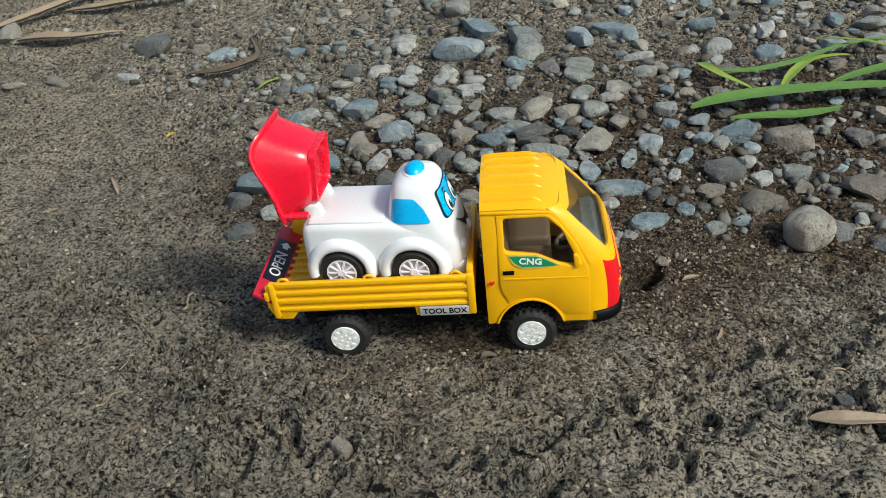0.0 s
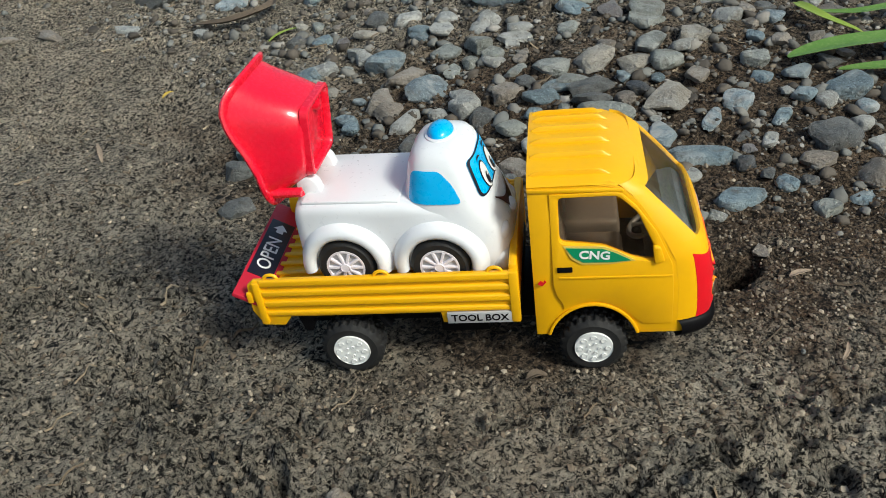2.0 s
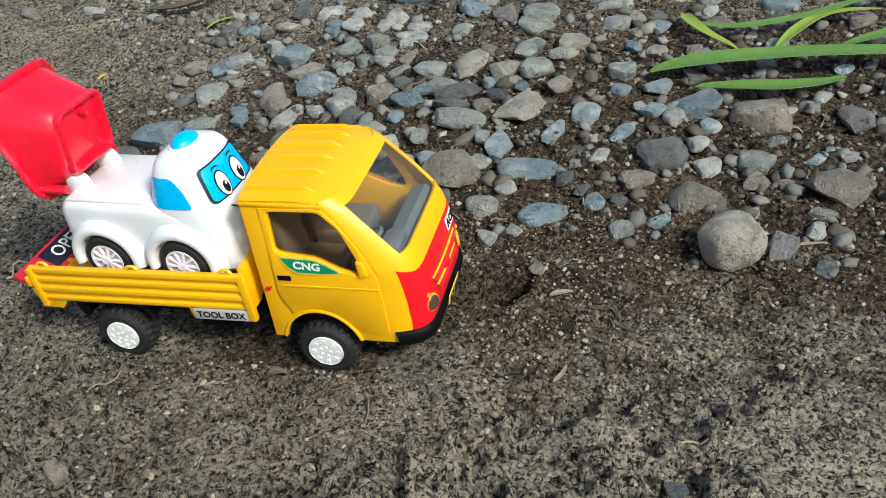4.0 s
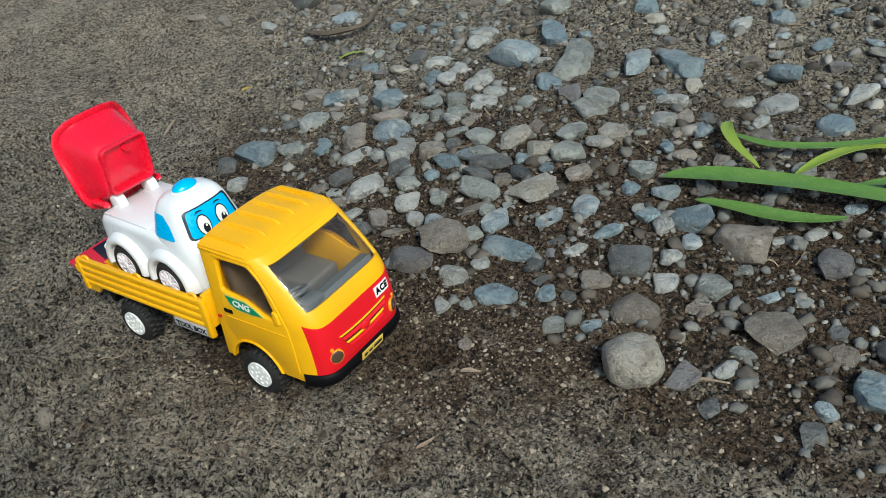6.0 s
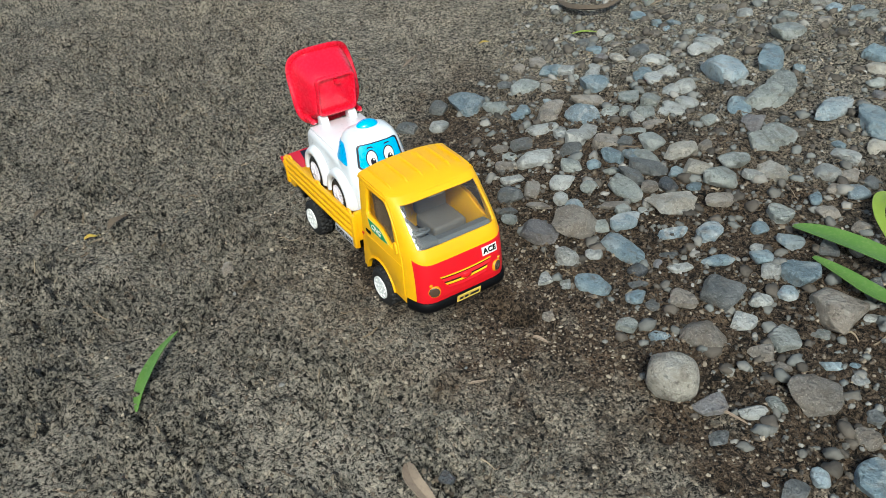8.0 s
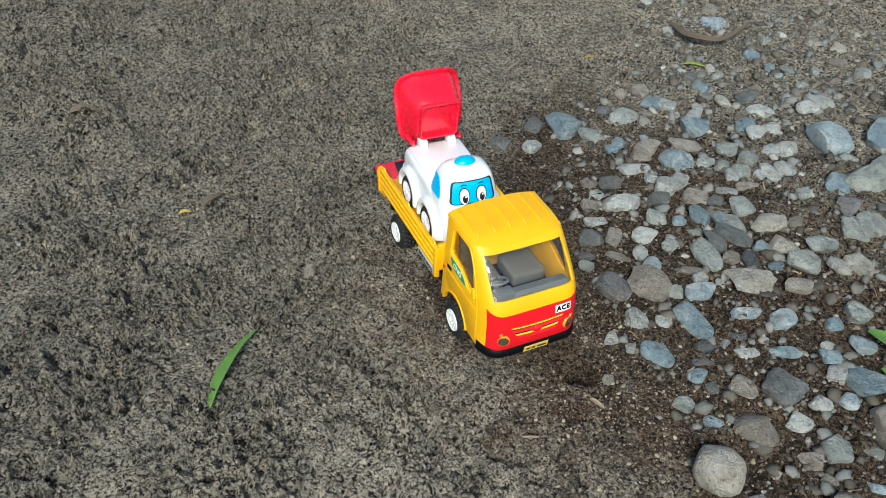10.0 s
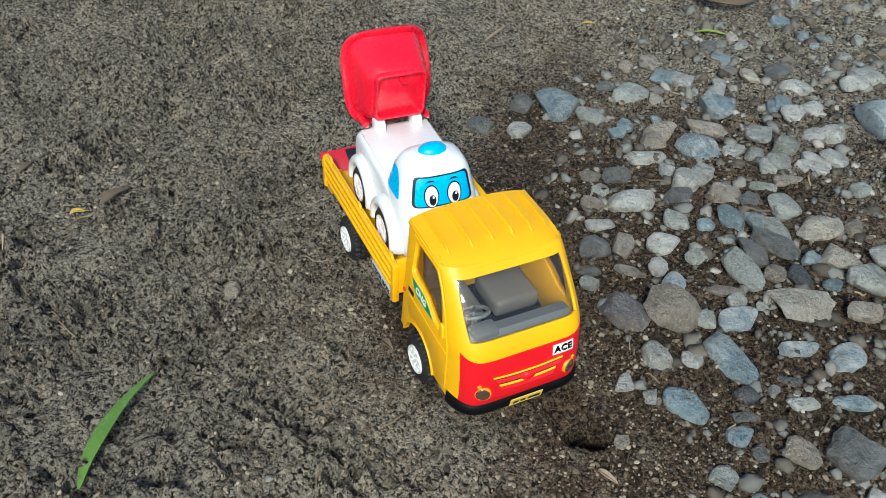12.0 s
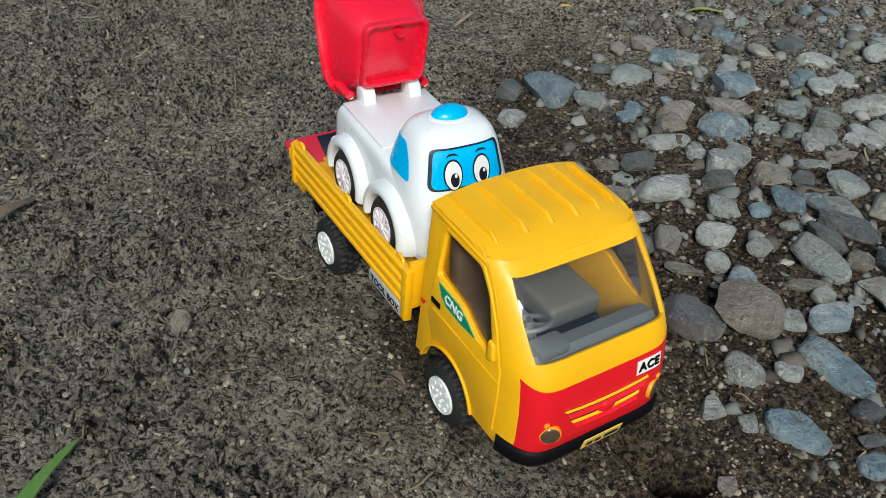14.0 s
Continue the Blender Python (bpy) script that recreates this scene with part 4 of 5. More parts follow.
        out = []
        for x, y, z in ring:
            d = Vector((0, y - BY, z - zc)).normalized()
            out.append((x + dx, y + d.y * by, z + d.z * by))
        return out
    rings = [ring_at(k) for k in (0.0, 0.04, 0.25, 0.5, 0.75, 0.97)]
    rings[0] = grown(rings[0], -0.8, 0.4)
    rim = ring_at(1.0)
    outer = rings + [grown(rim, 0.9, 0.7), grown(rim, 2.0, 0.5), grown(rim, 2.4, -0.2), grown(rim, 2.0, -0.9), grown(rim, -0.6, -0.7)]
    inside = [grown(ring_at(k), -1.3, -0.9) for k in (0.9, 0.6, 0.3, 0.06)]
    b = part("bucket", loft(outer + inside), RED, c, "glossy red raised tipping bucket", angle=50)
    # raised frame round a sunken field on the bucket's underside, with a boss
    def under(y, z, out):
        return Vector((-39.8 + 0.10 * (z - 58) + out, y, z))
    fld = rounded([(BY - 9.6, 59.4), (BY - 9.6, 78.4), (BY + 9.6, 78.4), (BY + 9.6, 59.4)], 2.6)
    frame_rows = []
    cy_, cz_ = BY, 69.4
    for s, o in ((1.07, 0.0), (1.04, 1.9), (1.0, 2.2), (0.93, 2.1), (0.90, 1.4), (0.89, 0.3)):
        frame_rows.append([under(cy_ + (y - cy_) * s, cz_ + (z - cz_) * s, o) for y, z in fld])
    part("frame", loft(frame_rows, cap=False), RED, b)
    boss = cylinder(1.5, 1.3, 0.2, 2.2, 20, axis="x", round_=0.2)
    boss = merge(boss, cylinder(0.7, 0.7, 2.0, 2.35, 12, axis="x"))
    for v in boss.verts:
        v.co = v.co + Vector((-37.8, BY + 0.6, 75.6))
    part("boss", boss, RED, b)
    for sgn in (-1, 1):
        arm = cylinder(1.5, 1.3, 0, 8.2, 16, axis="x", round_=0.5)
        for v in arm.verts:
            v.co = v.co + Vector((-49.5, BY + sgn * 12.4, 55.8))
        part("hinge_arm", arm, RED, b)
    c.location.z -= 0.8 * MM
    c.rotation_euler = (0, 0, radians(-3.0))
    return c


toy_car()


# ---- gravel: single stones ----
def stone(x, y, a, b, turn, kind, height=None):
    """A half-sunk worn stone: half-length a and half-width b in millimetres, turned by degrees."""
    rng = np.random.RandomState(int(abs(x * 91337 + y * 57571)) % 100000 + 7)
    bm = bmesh.new()
    bmesh.ops.create_icosphere(bm, subdivisions=3, radius=1)
    co = np.array([v.co for v in bm.verts])
    power = rng.uniform(2.2, 3.2)
    co = np.sign(co) * np.abs(co) ** (2 / power)
    co /= np.max(np.abs(co), axis=0)
    rough = kind in "dkPwv" and height is None
    a, b = a * 1.16, b * 1.16
    for _ in range(12 if rough else 8):
        n = rng.normal(size=3)
        n[2] = n[2] * 0.6 + 0.15
        n /= np.linalg.norm(n)
        d = rng.uniform(0.52, 0.80) if rough else rng.uniform(0.62, 0.9)
        if height:
            d = rng.uniform(0.85, 1.0)
        over = np.clip(co @ n - d, 0, None)
        co -= over[:, None] * n * 0.9
    if height is None:
        n = np.array([rng.uniform(-0.25, 0.25), rng.uniform(-0.25, 0.25), 1.0])
        n /= np.linalg.norm(n)
        over = np.clip(co @ n - rng.uniform(0.45, 0.75), 0, None)
        co -= over[:, None] * n * 0.85
    shift = rng.uniform(-50, 50, 3)
    for i, p in enumerate(co):
        q = Vector(p * 1.6 + shift)
        co[i] = p * (1 + 0.10 * noise.noise(q) + (0.07 if rough else 0.03) * noise.noise(q * 3.1))
    co[:, 0] /= np.abs(co[:, 0]).max()
    co[:, 1] /= np.abs(co[:, 1]).max()
    h = height or b * rng.uniform(0.52, 0.72)
    co *= np.array([a, b, min(h, 8.5)])
    tip = Matrix.Rotation(radians(turn), 3, "Z") @ Euler((rng.uniform(-0.16, 0.16), rng.uniform(-0.16, 0.16), 0)).to_matrix()
    for v, p in zip(bm.verts, co):
        v.co = tip @ Vector(p)
    z = float(rise(x, y)) / MM + h * (0.30 if height is None else 0.8)
    mat, label = ROCKS[kind]
    ob = part("stone", bm, mat, None, at=(x / MM, y / MM, z), angle=32 if rough else 45)
    tagged(ob, label + " half sunk in earth", "stone", "stones of the gravel bank")
    LAID.append((x, y, math.sqrt(a * b) * MM))
    return ob


LAID = []
stone(-0.1030, 0.1424, 11.3, 10.0, 5, "b")
stone(-0.0907, 0.1141, 5.6, 5.6, 28, "p")
stone(-0.1118, 0.1275, 7.5, 6.3, 147, "d")
stone(-0.0853, 0.1534, 8.4, 5.2, 28, "g")
stone(-0.0701, 0.1625, 4.6, 4.0, 144, "b")
stone(-0.0955, 0.1829, 9.2, 7.8, 98, "g")
stone(-0.0937, 0.2132, 9.6, 5.1, 21, "p")
stone(-0.0767, 0.2264, 6.3, 4.3, 141, "p")
stone(-0.0572, 0.2082, 9.4, 8.1, 177, "b")
stone(-0.0517, 0.2544, 8.0, 5.5, 21, "p")
stone(-0.0449, 0.2389, 6.0, 3.8, 152, "b")
stone(-0.0309, 0.2434, 6.9, 5.1, 126, "p")
stone(-0.0395, 0.2879, 8.9, 6.0, 29, "p")
stone(-0.0019, 0.2617, 14.2, 11.4, 173, "B")
stone(-0.0080, 0.2341, 6.2, 5.5, 31, "p")
stone(-0.0545, 0.1719, 7.3, 7.2, 128, "w")
stone(-0.0431, 0.1917, 11.0, 4.8, 35, "w")
stone(-0.0343, 0.1780, 10.3, 7.2, 0, "B")
stone(-0.0270, 0.2091, 7.7, 6.2, 144, "g")
stone(-0.0105, 0.2087, 7.0, 6.7, 95, "g")
stone(-0.0221, 0.1902, 5.2, 3.9, 74, "g")
stone(-0.0141, 0.1945, 3.8, 3.8, 47, "g")
stone(-0.0410, 0.1530, 9.0, 3.8, 64, "p")
stone(-0.0130, 0.1633, 10.6, 5.1, 122, "p")
stone(-0.0255, 0.1551, 4.3, 4.0, 44, "p")
stone(-0.0347, 0.1328, 5.9, 5.1, 43, "d")
stone(-0.0033, 0.1984, 5.1, 4.9, 140, "g")
stone(0.0056, 0.2048, 3.6, 3.3, 84, "p")
stone(0.0092, 0.2186, 5.9, 5.1, 176, "p")
stone(0.0104, 0.1921, 6.0, 3.0, 67, "w")
stone(0.0346, 0.2316, 8.1, 5.7, 130, "b")
stone(0.0032, 0.1605, 8.1, 6.5, 43, "w")
stone(-0.0060, 0.1466, 6.5, 6.1, 143, "d")
stone(0.0129, 0.1688, 4.7, 4.3, 133, "d")
stone(0.0084, 0.1795, 5.6, 3.3, 40, "g")
stone(0.0233, 0.1765, 7.5, 5.4, 167, "g")
stone(0.0193, 0.1534, 7.2, 5.1, 6, "b")
stone(0.0163, 0.1423, 3.6, 3.6, 147, "b")
stone(0.0343, 0.1636, 8.2, 4.1, 173, "g")
stone(0.0074, 0.1352, 5.6, 4.7, 45, "g")
stone(-0.0140, 0.1269, 10.4, 6.5, 76, "p")
stone(-0.0288, 0.1207, 5.5, 3.7, 107, "g")
stone(-0.0216, 0.1114, 4.9, 4.2, 63, "w")
stone(-0.0070, 0.1067, 6.3, 3.6, 76, "p")
stone(0.0428, 0.1782, 8.0, 7.2, 37, "P")
stone(0.0489, 0.1906, 5.1, 3.8, 131, "w")
stone(0.0398, 0.1559, 10.0, 5.3, 24, "d")
stone(0.0285, 0.1438, 4.2, 2.5, 86, "g")
stone(0.0595, 0.1725, 7.5, 6.6, 15, "P")
stone(0.0673, 0.1903, 7.0, 5.8, 35, "g")
stone(0.0451, 0.1366, 10.7, 5.6, 171, "g")
stone(0.0179, 0.1199, 6.0, 5.5, 103, "p")
stone(0.0101, 0.1059, 6.5, 4.4, 151, "w")
stone(0.0061, 0.0953, 7.2, 6.9, 82, "d")
stone(0.0281, 0.1098, 4.6, 3.4, 152, "p")
stone(0.0235, 0.0984, 7.0, 2.8, 52, "w")
stone(0.0161, 0.0860, 4.9, 2.7, 50, "d")
stone(0.0226, 0.0819, 4.0, 3.5, 85, "g")
stone(0.0606, 0.1530, 5.0, 4.9, 37, "k")
stone(0.0544, 0.1634, 4.4, 2.9, 108, "b")
stone(0.0714, 0.1439, 11.0, 6.5, 63, "P")
stone(0.0743, 0.1745, 7.4, 6.9, 7, "g")
stone(0.0850, 0.1620, 8.3, 5.0, 91, "w")
stone(0.0817, 0.1875, 5.0, 4.8, 108, "p")
stone(0.0432, 0.0839, 8.8, 8.2, 169, "v")
stone(0.0526, 0.0992, 10.1, 8.7, 44, "w")
stone(0.0600, 0.1089, 3.7, 3.6, 45, "g")
stone(0.0584, 0.1241, 3.9, 2.9, 91, "g")
stone(0.0665, 0.1187, 7.6, 5.0, 82, "B")
stone(0.0517, 0.1229, 7.3, 2.8, 47, "w")
stone(0.0540, 0.1442, 4.4, 4.4, 33, "w")
stone(0.0780, 0.1047, 11.1, 5.5, 178, "b")
stone(0.0866, 0.1293, 6.5, 2.9, 60, "B")
stone(0.0980, 0.1410, 6.0, 5.5, 87, "B")
stone(0.0726, 0.0924, 4.3, 3.6, 117, "p")
stone(0.0964, 0.1175, 4.6, 2.2, 54, "d")
stone(0.1053, 0.1140, 5.4, 2.6, 72, "p")
stone(0.1126, 0.1305, 6.8, 2.8, 62, "b")
stone(0.0893, 0.0795, 9.1, 5.1, 25, "b")
stone(0.0939, 0.1008, 4.2, 4.0, 24, "k")
stone(0.1003, 0.0945, 4.8, 2.5, 85, "d")
stone(0.1056, 0.0876, 4.6, 3.8, 81, "b")
stone(0.1142, 0.0898, 3.1, 2.6, 17, "d")
stone(0.1164, 0.0733, 4.1, 4.0, 13, "g")
stone(0.0791, 0.0706, 3.2, 2.5, 143, "g")
stone(0.0708, 0.0651, 4.4, 3.2, 135, "p")
stone(0.1203, 0.1005, 5.9, 4.9, 24, "w")
stone(0.1277, 0.1163, 7.8, 7.7, 15, "d")
stone(0.1393, 0.0934, 8.3, 7.1, 25, "w")
stone(0.1448, 0.1096, 4.8, 4.7, 24, "p")
stone(0.1407, 0.1250, 4.9, 3.9, 66, "p")
stone(0.1235, 0.1449, 4.9, 4.3, 35, "b")
stone(0.1320, 0.1412, 4.0, 3.9, 24, "p")
stone(0.1106, 0.1598, 4.6, 3.8, 124, "b")
stone(0.1183, 0.1483, 2.7, 2.7, 27, "p")
stone(0.0902, 0.0513, 2.8, 2.5, 141, "w")
stone(0.1785, 0.0773, 5.8, 2.7, 65, "p")
stone(0.1788, 0.0581, 4.1, 3.4, 81, "d")
stone(0.1884, 0.1010, 9.8, 9.0, 23, "w")
stone(0.1639, 0.1429, 10.3, 9.7, 2, "w")
stone(0.1618, 0.1156, 6.9, 5.8, 154, "g")
stone(0.1458, 0.1365, 4.4, 3.8, 41, "B")
stone(0.1420, 0.1484, 7.9, 6.7, 21, "b")
stone(0.1685, 0.1266, 3.9, 3.2, 18, "g")
stone(0.1822, 0.1171, 5.4, 2.5, 47, "B")
stone(0.1931, 0.1188, 2.9, 2.9, 96, "p")
stone(0.1874, 0.1236, 2.1, 1.6, 70, "b")
stone(0.2074, 0.1071, 3.3, 3.1, 95, "d")
stone(0.2226, 0.0842, 7.8, 5.7, 106, "b")
stone(0.1705, 0.1026, 3.5, 3.0, 90, "w")
stone(0.1606, 0.1031, 4.9, 4.5, 22, "w")
stone(0.1761, 0.1494, 3.6, 2.2, 56, "p")
stone(0.1253, 0.1625, 5.6, 5.3, 25, "b")
stone(0.1246, 0.1901, 5.9, 4.2, 52, "w")
stone(0.1405, 0.1924, 4.1, 3.7, 92, "w")
stone(0.1145, 0.2072, 4.7, 3.7, 121, "w")
stone(0.1240, 0.2110, 5.8, 4.7, 120, "B")
stone(0.1045, 0.2140, 6.3, 5.7, 121, "p")
stone(0.1035, 0.2298, 7.7, 4.5, 174, "p")
stone(0.1139, 0.2182, 5.2, 4.3, 70, "w")
stone(0.0899, 0.2658, 12.9, 6.5, 130, "b")
stone(0.0722, 0.2600, 15.2, 6.0, 99, "B")
stone(0.0393, 0.2579, 13.1, 7.7, 112, "g")
stone(0.0095, 0.2872, 16.8, 6.5, 126, "b")
stone(0.0698, 0.2212, 8.1, 8.1, 35, "g")
stone(0.0527, 0.3219, 7.1, 6.4, 122, "b")
stone(-0.0045, 0.3211, 10.9, 8.0, 101, "g")
stone(0.0409, 0.2469, 11.5, 8.5, 90, "g")
stone(0.1010, 0.2628, 9.3, 6.7, 106, "b")
stone(0.1461, 0.2709, 7.7, 7.0, 141, "b")
stone(0.1267, 0.2769, 5.8, 5.0, 79, "w")
stone(0.1371, 0.2882, 5.8, 3.1, 80, "p")
stone(0.1504, 0.2419, 8.8, 7.0, 77, "p")
stone(0.1354, 0.2391, 5.1, 4.0, 78, "p")
stone(0.1284, 0.2359, 4.4, 3.9, 144, "w")
stone(0.1767, 0.2317, 7.9, 6.4, 157, "b")
stone(0.1821, 0.2608, 9.9, 4.7, 76, "p")
stone(0.1611, 0.2247, 5.0, 4.0, 159, "w")
stone(0.0869, 0.1956, 7.1, 6.9, 150, "P")
stone(0.0667, 0.2115, 8.8, 6.1, 167, "g")
stone(0.1108, 0.1734, 5.7, 5.1, 146, "g")
stone(0.1979, 0.1428, 7.6, 6.2, 68, "v")
stone(0.2130, 0.2388, 6.9, 6.3, 151, "B")
stone(0.2418, 0.2604, 7.7, 7.2, 175, "g")
stone(0.2379, 0.2393, 7.4, 5.8, 68, "g")
stone(0.2090, 0.2153, 7.7, 5.0, 71, "w")
stone(0.1992, 0.1920, 5.7, 3.5, 12, "b")
stone(0.2148, 0.1618, 6.1, 5.9, 151, "w")
stone(0.1875, 0.1569, 4.5, 3.2, 71, "p")
stone(0.1738, 0.1952, 4.4, 4.2, 71, "g")
stone(-0.0380, 0.2778, 6.4, 6.2, 58, "p")
stone(-0.0693, 0.2595, 7.6, 7.0, 122, "d")
stone(-0.0429, 0.2328, 5.7, 3.8, 140, "b")
stone(-0.0318, 0.2338, 6.2, 5.4, 106, "p")
stone(-0.0115, 0.2281, 6.3, 5.3, 104, "p")
stone(0.0066, 0.2105, 7.8, 4.1, 6, "p")
stone(-0.0032, 0.1927, 6.0, 3.4, 152, "p")
stone(-0.0707, 0.2183, 6.4, 4.8, 123, "p")
stone(0.0280, 0.1608, 8.4, 3.4, 174, "b")
stone(-0.0502, 0.1646, 7.9, 6.4, 120, "w")
stone(-0.0138, 0.1556, 7.3, 5.9, 112, "p")
stone(0.0393, 0.1471, 8.5, 5.4, 158, "d")
stone(-0.1690, 0.3107, 10.1, 6.2, 1, "B")
stone(-0.2251, 0.3359, 15.8, 11.4, 139, "d")
stone(-0.1886, 0.3216, 6.6, 6.4, 106, "w")
stone(-0.3655, 0.3852, 14.3, 9.2, 123, "P")
stone(-0.2351, 0.2968, 9.8, 3.9, 168, "p")
stone(-0.2909, 0.3040, 10.2, 3.9, 154, "w")
stone(-0.3226, 0.3034, 7.3, 4.2, 54, "w")
stone(-0.1780, 0.2769, 6.4, 3.0, 158, "p")
stone(-0.1018, 0.0985, 7.3, 5.2, 44, "d")
stone(-0.0984, 0.2075, 7.2, 5.3, 50, "b")
stone(-0.0661, 0.1551, 4.6, 4.1, 113, "b")
stone(-0.0288, -0.0483, 3.6, 2.5, 143, "w", 3.0)
# the big rounded cobble lying clear on the earth
stone(0.1510, 0.0625, 8.7, 8.2, 40, "P", 8.5)
stone(0.0040, 0.0300, 5.5, 4.5, 30, "w")


stone(0.1365, -0.0315, 3.2, 2.6, 10, "k")


def between():
    """Lesser stones wedged between the larger ones on the bank."""
    rng = np.random.RandomState(44)
    made = 0
    while made < 185:
        x, y = rng.uniform(-0.13, 0.29), rng.uniform(0.05, 0.42)
        a = rng.uniform(3.0, 6.8)
        if bank_mask(x, y) < rng.uniform(0.2, 1) or any(math.hypot(x - p, y - q) < r * 0.95 + a * 0.0009 for p, q, r in LAID):
            continue
        stone(x, y, a, a * rng.uniform(0.6, 0.9), rng.uniform(0, 180), rng.choice(list("bbBggpPwwwdv")))
        made += 1


def scatter(name, count, inside, size, material, label, category, seed, subdiv=1, flat=0.65, sink=0.1, keep=None):
    """Many small lumps joined in one mesh, laid on the ground where inside() allows."""
    rng = np.random.RandomState(seed)
    base = bmesh.new()
    bmesh.ops.create_icosphere(base, subdivisions=subdiv, radius=1)
    pts = np.array([v.co for v in base.verts])
    tri = np.array([[v.index for v in f.verts] for f in base.faces])
    base.free()
    xs, ys = rng.uniform(-0.45, 0.31, count * 6), rng.uniform(-0.21, 0.50, count * 6)
    ok = inside(xs, ys) > rng.uniform(0, 1, len(xs))
    xs, ys = xs[ok][:count], ys[ok][:count]
    if keep is not None and LAID:
        sx, sy, sr = (np.array(c) for c in zip(*LAID))
        free = np.array([np.all(np.hypot(sx - x, sy - y) > sr * keep) for x, y in zip(xs, ys)])
        xs, ys = xs[free], ys[free]
    zs = relief(xs, ys)
    verts, faces = [], []
    for i, (x, y, z) in enumerate(zip(xs, ys, zs)):
        s = size[0] + (size[1] - size[0]) * rng.uniform() ** 2.2
        q = pts * (1 + rng.uniform(-0.28, 0.28, (len(pts), 1)))
        q = q * np.array([1, rng.uniform(0.55, 0.95), flat * rng.uniform(0.6, 1.1)]) * s
        m = np.array(Euler((rng.uniform(-0.5, 0.5), rng.uniform(-0.5, 0.5), rng.uniform(0, 6.3))).to_matrix())
        verts.append(q @ m.T + np.array([x, y, z + s * sink]))
        faces.append(tri + i * len(pts))
    mesh = bpy.data.meshes.new(name)
    mesh.from_pydata(np.concatenate(verts).tolist(), [], np.concatenate(faces).tolist())
    if subdiv > 1:
        mesh.polygons.foreach_set("use_smooth", np.ones(len(mesh.polygons), bool))
    mesh.materials.append(material)
    return tagged(new(name, mesh), label, category, kind="stuff")


def bank_mask(x, y):
    foot = np.interp(x, [-0.3, -0.2, -0.1, -0.03, 0.02, 0.05, 0.1, 0.16, 0.25], [0.30, 0.24, 0.135, 0.075, 0.07, 0.062, 0.06, 0.05, 0.045])
    return np.clip((y - foot) / 0.03, 0, 1) * np.clip(1.25 - np.abs(y - 0.17) / 0.4, 0.15, 1) * np.clip((x + 0.42) / 0.3, 0.1, 1)


between()


def off_truck(x, y):
    under = (x > -0.06) & (x < 0.068) & (y > 0.0) & (y < 0.048)
    trench = (x > 0.06) & (x < 0.089) & (y > 0.034) & (y < 0.0485)
    return np.where(under, 0.15, np.where(trench, 0.04, 1.0))


scatter("small_pebbles", 3400, bank_mask, (0.0012, 0.0042), CHIPS, "small mixed pebbles between the stones", "pebbles", 21, 2, 0.7, 0.15, 0.8)
scatter("pebble_grit", 7000, lambda x, y: np.clip(bank_mask(x, y) + 0.004, 0, 1) * off_truck(x, y), (0.0006, 0.0019), CHIPS, "fine gravel grit on earth", "grit", 22, 1, 0.7, 0.2)
scatter("sand_grains", 32000, lambda x, y: off_truck(x, y) * np.exp(-(((x - 0.06) / 0.13) ** 4) - ((y - 0.03) / 0.055) ** 4), (0.0003, 0.0008), CRUMBS, "coarse sandy grains of brown earth", "earth", 24, 1, 0.7, 0.25)
scatter("earth_crumbs", 28000, lambda x, y: off_truck(x, y) * np.clip(0.55 + 3 * (0.1 - np.abs(y - 0.02)), 0.35, 1), (0.00045, 0.0013), CRUMBS, "loose crumbs of dry earth", "earth", 23, 1, 0.7, 0.2)


def straws():
    """Bits of dry stalk and root strewn about."""
    rng = np.random.RandomState(5)
    verts, faces = [], []
    for _ in range(420):
        x, y = rng.uniform(-0.4, 0.28), rng.uniform(-0.18, 0.42)
        if -0.07 < x < 0.075 and -0.006 < y < 0.055:
            continue
        n, length, r, a = 5, rng.uniform(0.003, 0.014), rng.uniform(0.00018, 0.0005), rng.uniform(0, 6.3)
        bend = rng.uniform(-0.9, 0.9)
        p = np.array([x, y])
        first = len(verts)
        for k in range(n):
            d = np.array([math.cos(a + bend * k / n), math.sin(a + bend * k / n)])
            side = np.array([-d[1], d[0]]) * r * (1 - 0.5 * k / n)
            z = float(relief(p[0], p[1])) + 0.0007 + 0.0006 * rng.uniform()
            verts += [(*(p - side), z), (*(p + side * 0.2), z + r * 1.5), (*(p + side), z)]
            p = p + d * length / n
        for k in range(n - 1):
            i = first + 3 * k
            faces += [(i, i + 1, i + 4, i + 3), (i + 1, i + 2, i + 5, i + 4), (i + 2, i, i + 3, i + 5)]
    mesh = bpy.data.meshes.new("straw_bits")
    mesh.from_pydata(verts, [], faces)
    mesh.materials.append(STRAW)
    return tagged(new("straw_bits", mesh), "broken dry stalks and roots on the earth", "straw", kind="stuff")


straws()


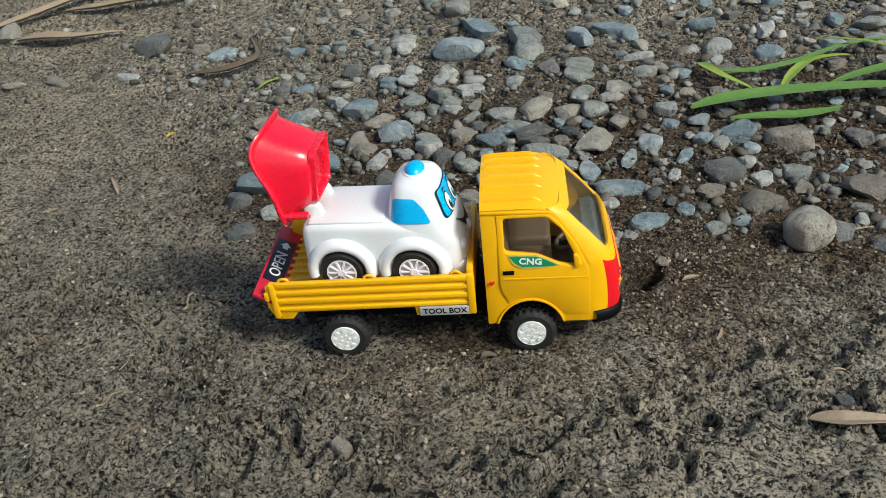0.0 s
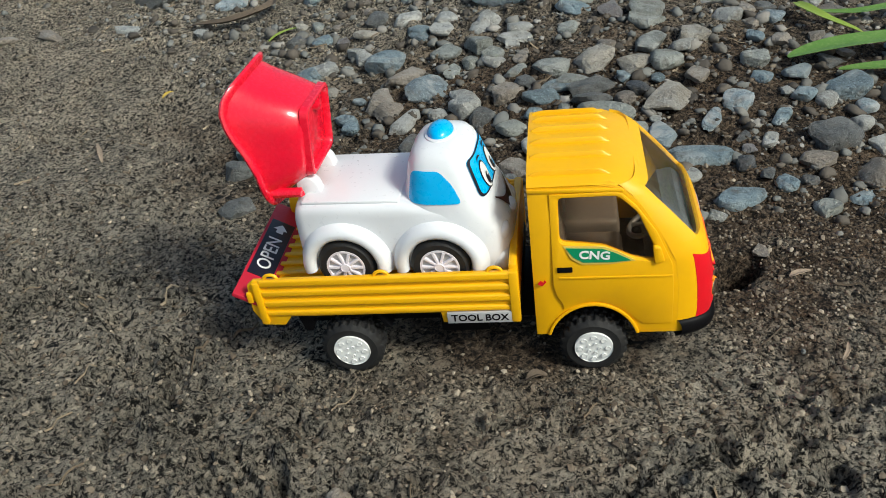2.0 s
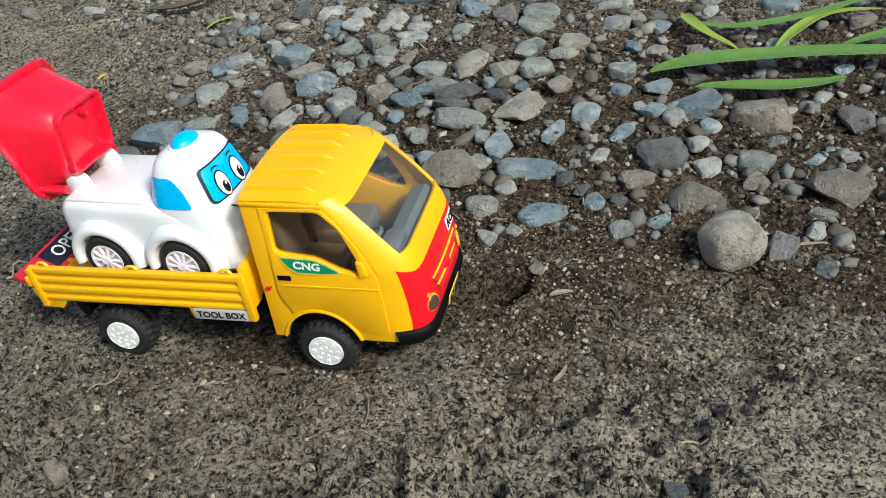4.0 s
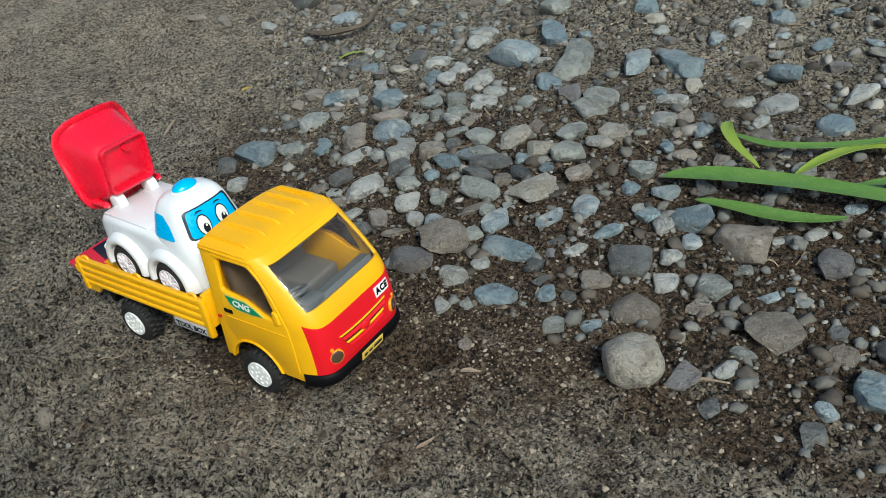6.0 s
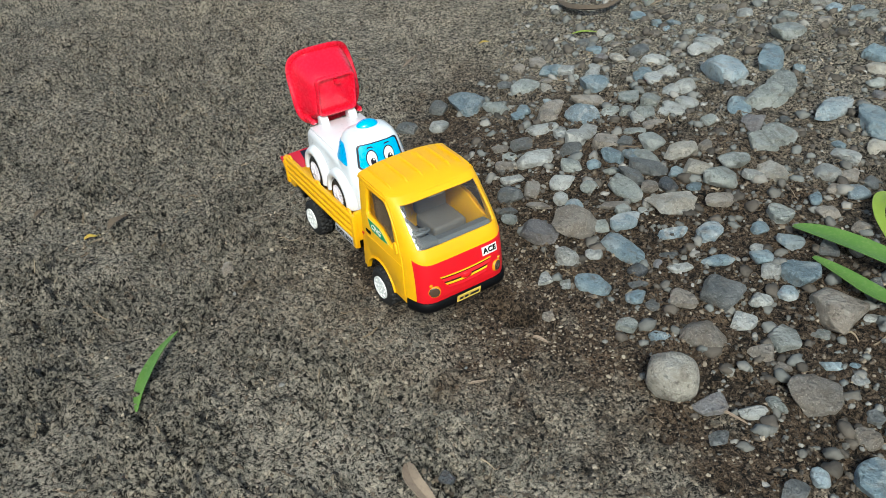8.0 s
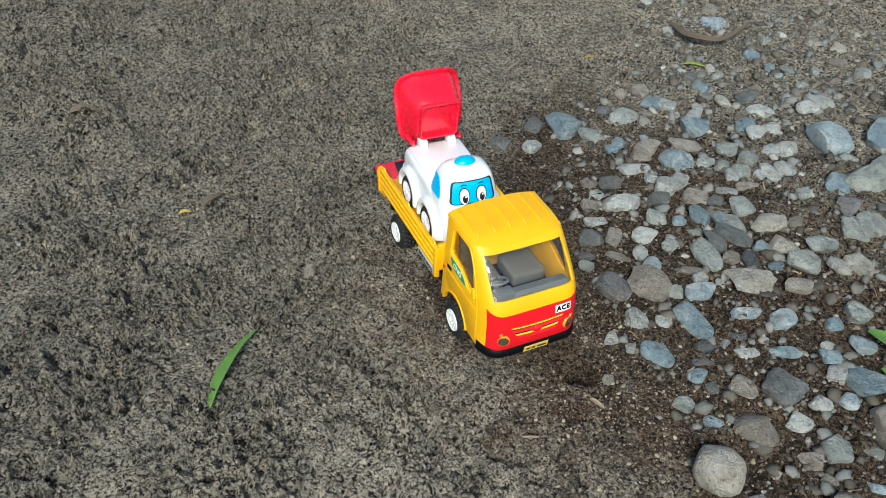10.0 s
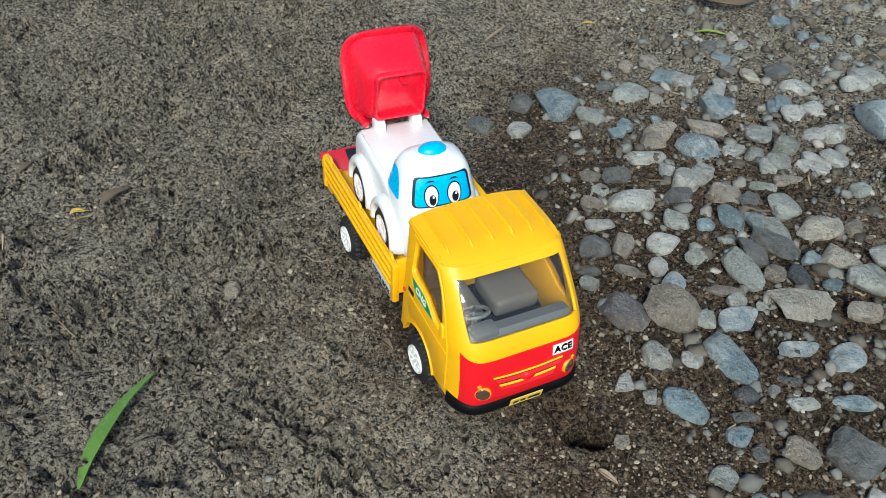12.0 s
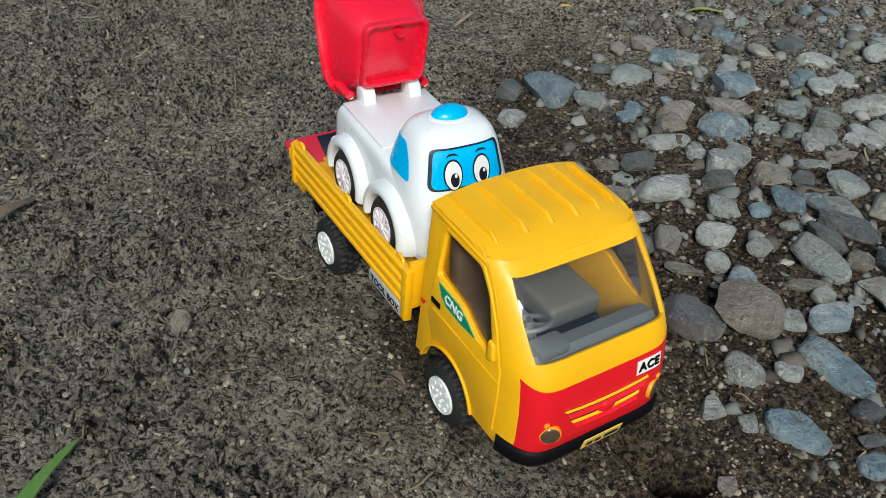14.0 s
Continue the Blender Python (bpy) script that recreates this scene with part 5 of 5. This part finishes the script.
# ---- leaves and grass ----
def blade(name, points, width, material, label, category, group, lift=2.0, arch_=4.0, fold=0.25, taper=0.9):
    """A long leaf along points (x, y in millimetres) on the ground, folded along its midrib."""
    pts = [Vector((x, y)) for x, y in points]
    bm = bmesh.new()
    n, rows = 26, []
    for k in range(n + 1):
        t = k / n
        f = t * (len(pts) - 1)
        i = min(int(f), len(pts) - 2)
        u = f - i
        p0, p1, p2, p3 = pts[max(i - 1, 0)], pts[i], pts[i + 1], pts[min(i + 2, len(pts) - 1)]
        p = 0.5 * ((2 * p1) + (p2 - p0) * u + (2 * p0 - 5 * p1 + 4 * p2 - p3) * u * u + (3 * p1 - p0 - 3 * p2 + p3) * u ** 3)
        d = (p2 - p1).normalized()
        w = width / 2 * (math.sin(math.pi * (0.02 + t * 0.96) ** 0.85) ** 0.9 * taper + 0.04) * (1 + 0.07 * math.sin(9 * t + width))
        s = Vector((-d.y, d.x)) * w
        z = float(rise(p.x * MM, p.y * MM)) / MM + lift + arch_ * math.sin(math.pi * t)
        row = []
        for q, dz in ((-1, fold * w), (-0.5, fold * w * 0.45), (0, 0), (0.5, fold * w * 0.5), (1, fold * w * (1 + 0.3 * math.sin(7 * t)))):
            row.append(bm.verts.new((p.x + s.x * q, p.y + s.y * q, z + dz)))
        rows.append(row)
    for a, b in zip(rows, rows[1:]):
        for i in range(4):
            bm.faces.new((a[i], a[i + 1], b[i + 1], b[i]))
    thicken(bm, 0.25)
    ob = part(name, bm, material, None, at=None)
    return tagged(ob, label, category, group)


G = "grass blades on the gravel"
blade("grass_blade", [(122, 167), (136, 170), (160, 174), (195, 177), (238, 178), (290, 174)], 13.0, GRASS, "long broad green grass blade lying over the stones", "grass blade", G, 4.5, 3.5)
blade("grass_blade", [(135, 216), (137, 206), (144, 196), (157, 187)], 6.2, GRASS_BRIGHT, "short yellow-green curled grass blade", "grass blade", G, 4.5, 3)
blade("grass_blade", [(138, 207), (158, 201), (184, 207), (214, 224), (250, 237)], 6.0, GRASS, "thin green grass blade across the stones", "grass blade", G, 4.5, 3)
blade("grass_blade", [(140, 158), (156, 157), (172, 156), (188, 160), (197, 166)], 9.0, GRASS, "green grass blade lying low on the stones", "grass blade", G, 4, 2)
blade("grass_blade", [(172, 186), (183, 199), (196, 210), (216, 217)], 6.0, GRASS_BRIGHT, "pale green grass blade between the stones", "grass blade", G, 5, 3)
blade("grass_blade", [(202, 234), (222, 222), (240, 205), (252, 186)], 3.0, GRASS_BRIGHT, "narrow yellow-green grass stalk bent over stones", "grass blade", G, 6, 5)
blade("grass_blade", [(196, 186), (225, 192), (262, 196), (300, 194)], 9.0, GRASS, "green grass blade beside the broad one", "grass blade", G, 5, 5)
blade("grass_blade", [(39.5, -113.5), (30, -109), (19, -101), (10, -93), (2, -84)], 4.6, GRASS, "green curved grass blade lying on bare earth", "grass blade", "", 3.2, 2.0)
blade("dry_leaf", [(122, -40), (131, -43), (140, -43), (149, -42)], 6.5, DRY_LEAF, "pale brown dry curled leaf on earth", "dry leaf", "", 1.2, 2.0, 0.5)
blade("dry_leaf", [(-352, 374), (-328, 367), (-305, 365), (-264, 373)], 15, DRY_LEAF, "long dry brown leaf on the ground", "dry leaf", "dry leaves by the bank", 2, 4, 0.5)
blade("dry_leaf", [(-390, 390), (-352, 410), (-318, 446), (-290, 480)], 14, DRY_LEAF, "long dry brown leaf on the ground", "dry leaf", "dry leaves by the bank", 2, 5, 0.5)
blade("dry_leaf", [(-335, 424), (-300, 419), (-262, 419), (-214, 421), (-180, 428)], 12, DRY_LEAF, "long narrow dry brown leaf", "dry leaf", "dry leaves by the bank", 2, 4, 0.5)
blade("dry_leaf", [(-103, -86), (-106, -80), (-110, -73)], 5.4, DARK_LEAF, "small dark dry leaf on bare earth", "dry leaf", "", 1.0, 1.6, 0.6)
blade("dry_stalk", [(166, 67), (173, 69), (181, 71)], 1.3, DRY_LEAF, "thin dry stalk on earth", "stalk", "", 1.2, 0.5, 0.3)
blade("dry_stalk", [(-183, 143), (-188, 152), (-195, 163)], 2.4, DRY_LEAF, "short dry twig on earth", "stalk", "", 1.2, 0.8, 0.3)
blade("leaf_bit", [(-101, -99), (-101, -96), (-100, -93)], 2.6, YELLOW_LEAF, "tiny yellow leaf fragment on earth", "leaf bit", "", 1.4, 0.8, 0.4)
blade("leaf_bit", [(16, -5), (19, -4), (22, -3)], 3.0, DARK_LEAF, "small crumpled brown leaf fragment beside wheel", "leaf bit", "", 1.0, 1.2, 0.6)
blade("leaf_bit", [(96, 38), (99, 39), (103, 41)], 2.2, DRY_LEAF, "small pale leaf fragment on earth", "leaf bit", "", 1.0, 0.8, 0.4)
blade("dry_leaf", [(-188, 287), (-162, 278), (-143, 283), (-139, 298), (-154, 333)], 9, DARK_LEAF, "curved dull brown dry leaf lying above the stones", "dry leaf", "dry leaves by the bank", 2, 4, 0.5)
blade("dry_leaf", [(-229, -142), (-227, -133), (-225, -124)], 8, DARK_LEAF, "dark crumpled dry leaf on bare earth", "dry leaf", "", 1.0, 2.0, 0.6)
blade("leaf_bit", [(-139, -116), (-142, -112), (-146, -108)], 3.4, DARK_LEAF, "dark curled leaf fragment on earth", "leaf bit", "", 1.0, 1.2, 0.6)
blade("leaf_bit", [(-177, 205), (-175, 208), (-173, 211)], 2.6, YELLOW_LEAF, "tiny yellow leaf fragment above the stones", "leaf bit", "", 1.4, 0.8, 0.4)
blade("grass_blade", [(-131, 253), (-125, 259), (-117, 265)], 2.6, GRASS_BRIGHT, "short green grass sprig on dusty earth", "grass blade", "", 1.6, 1.2)
blade("dry_stalk", [(102, 1), (104, 4), (105, 8)], 1.4, DRY_LEAF, "thin dry stalk on brown earth", "stalk", "", 1.0, 0.6, 0.3)
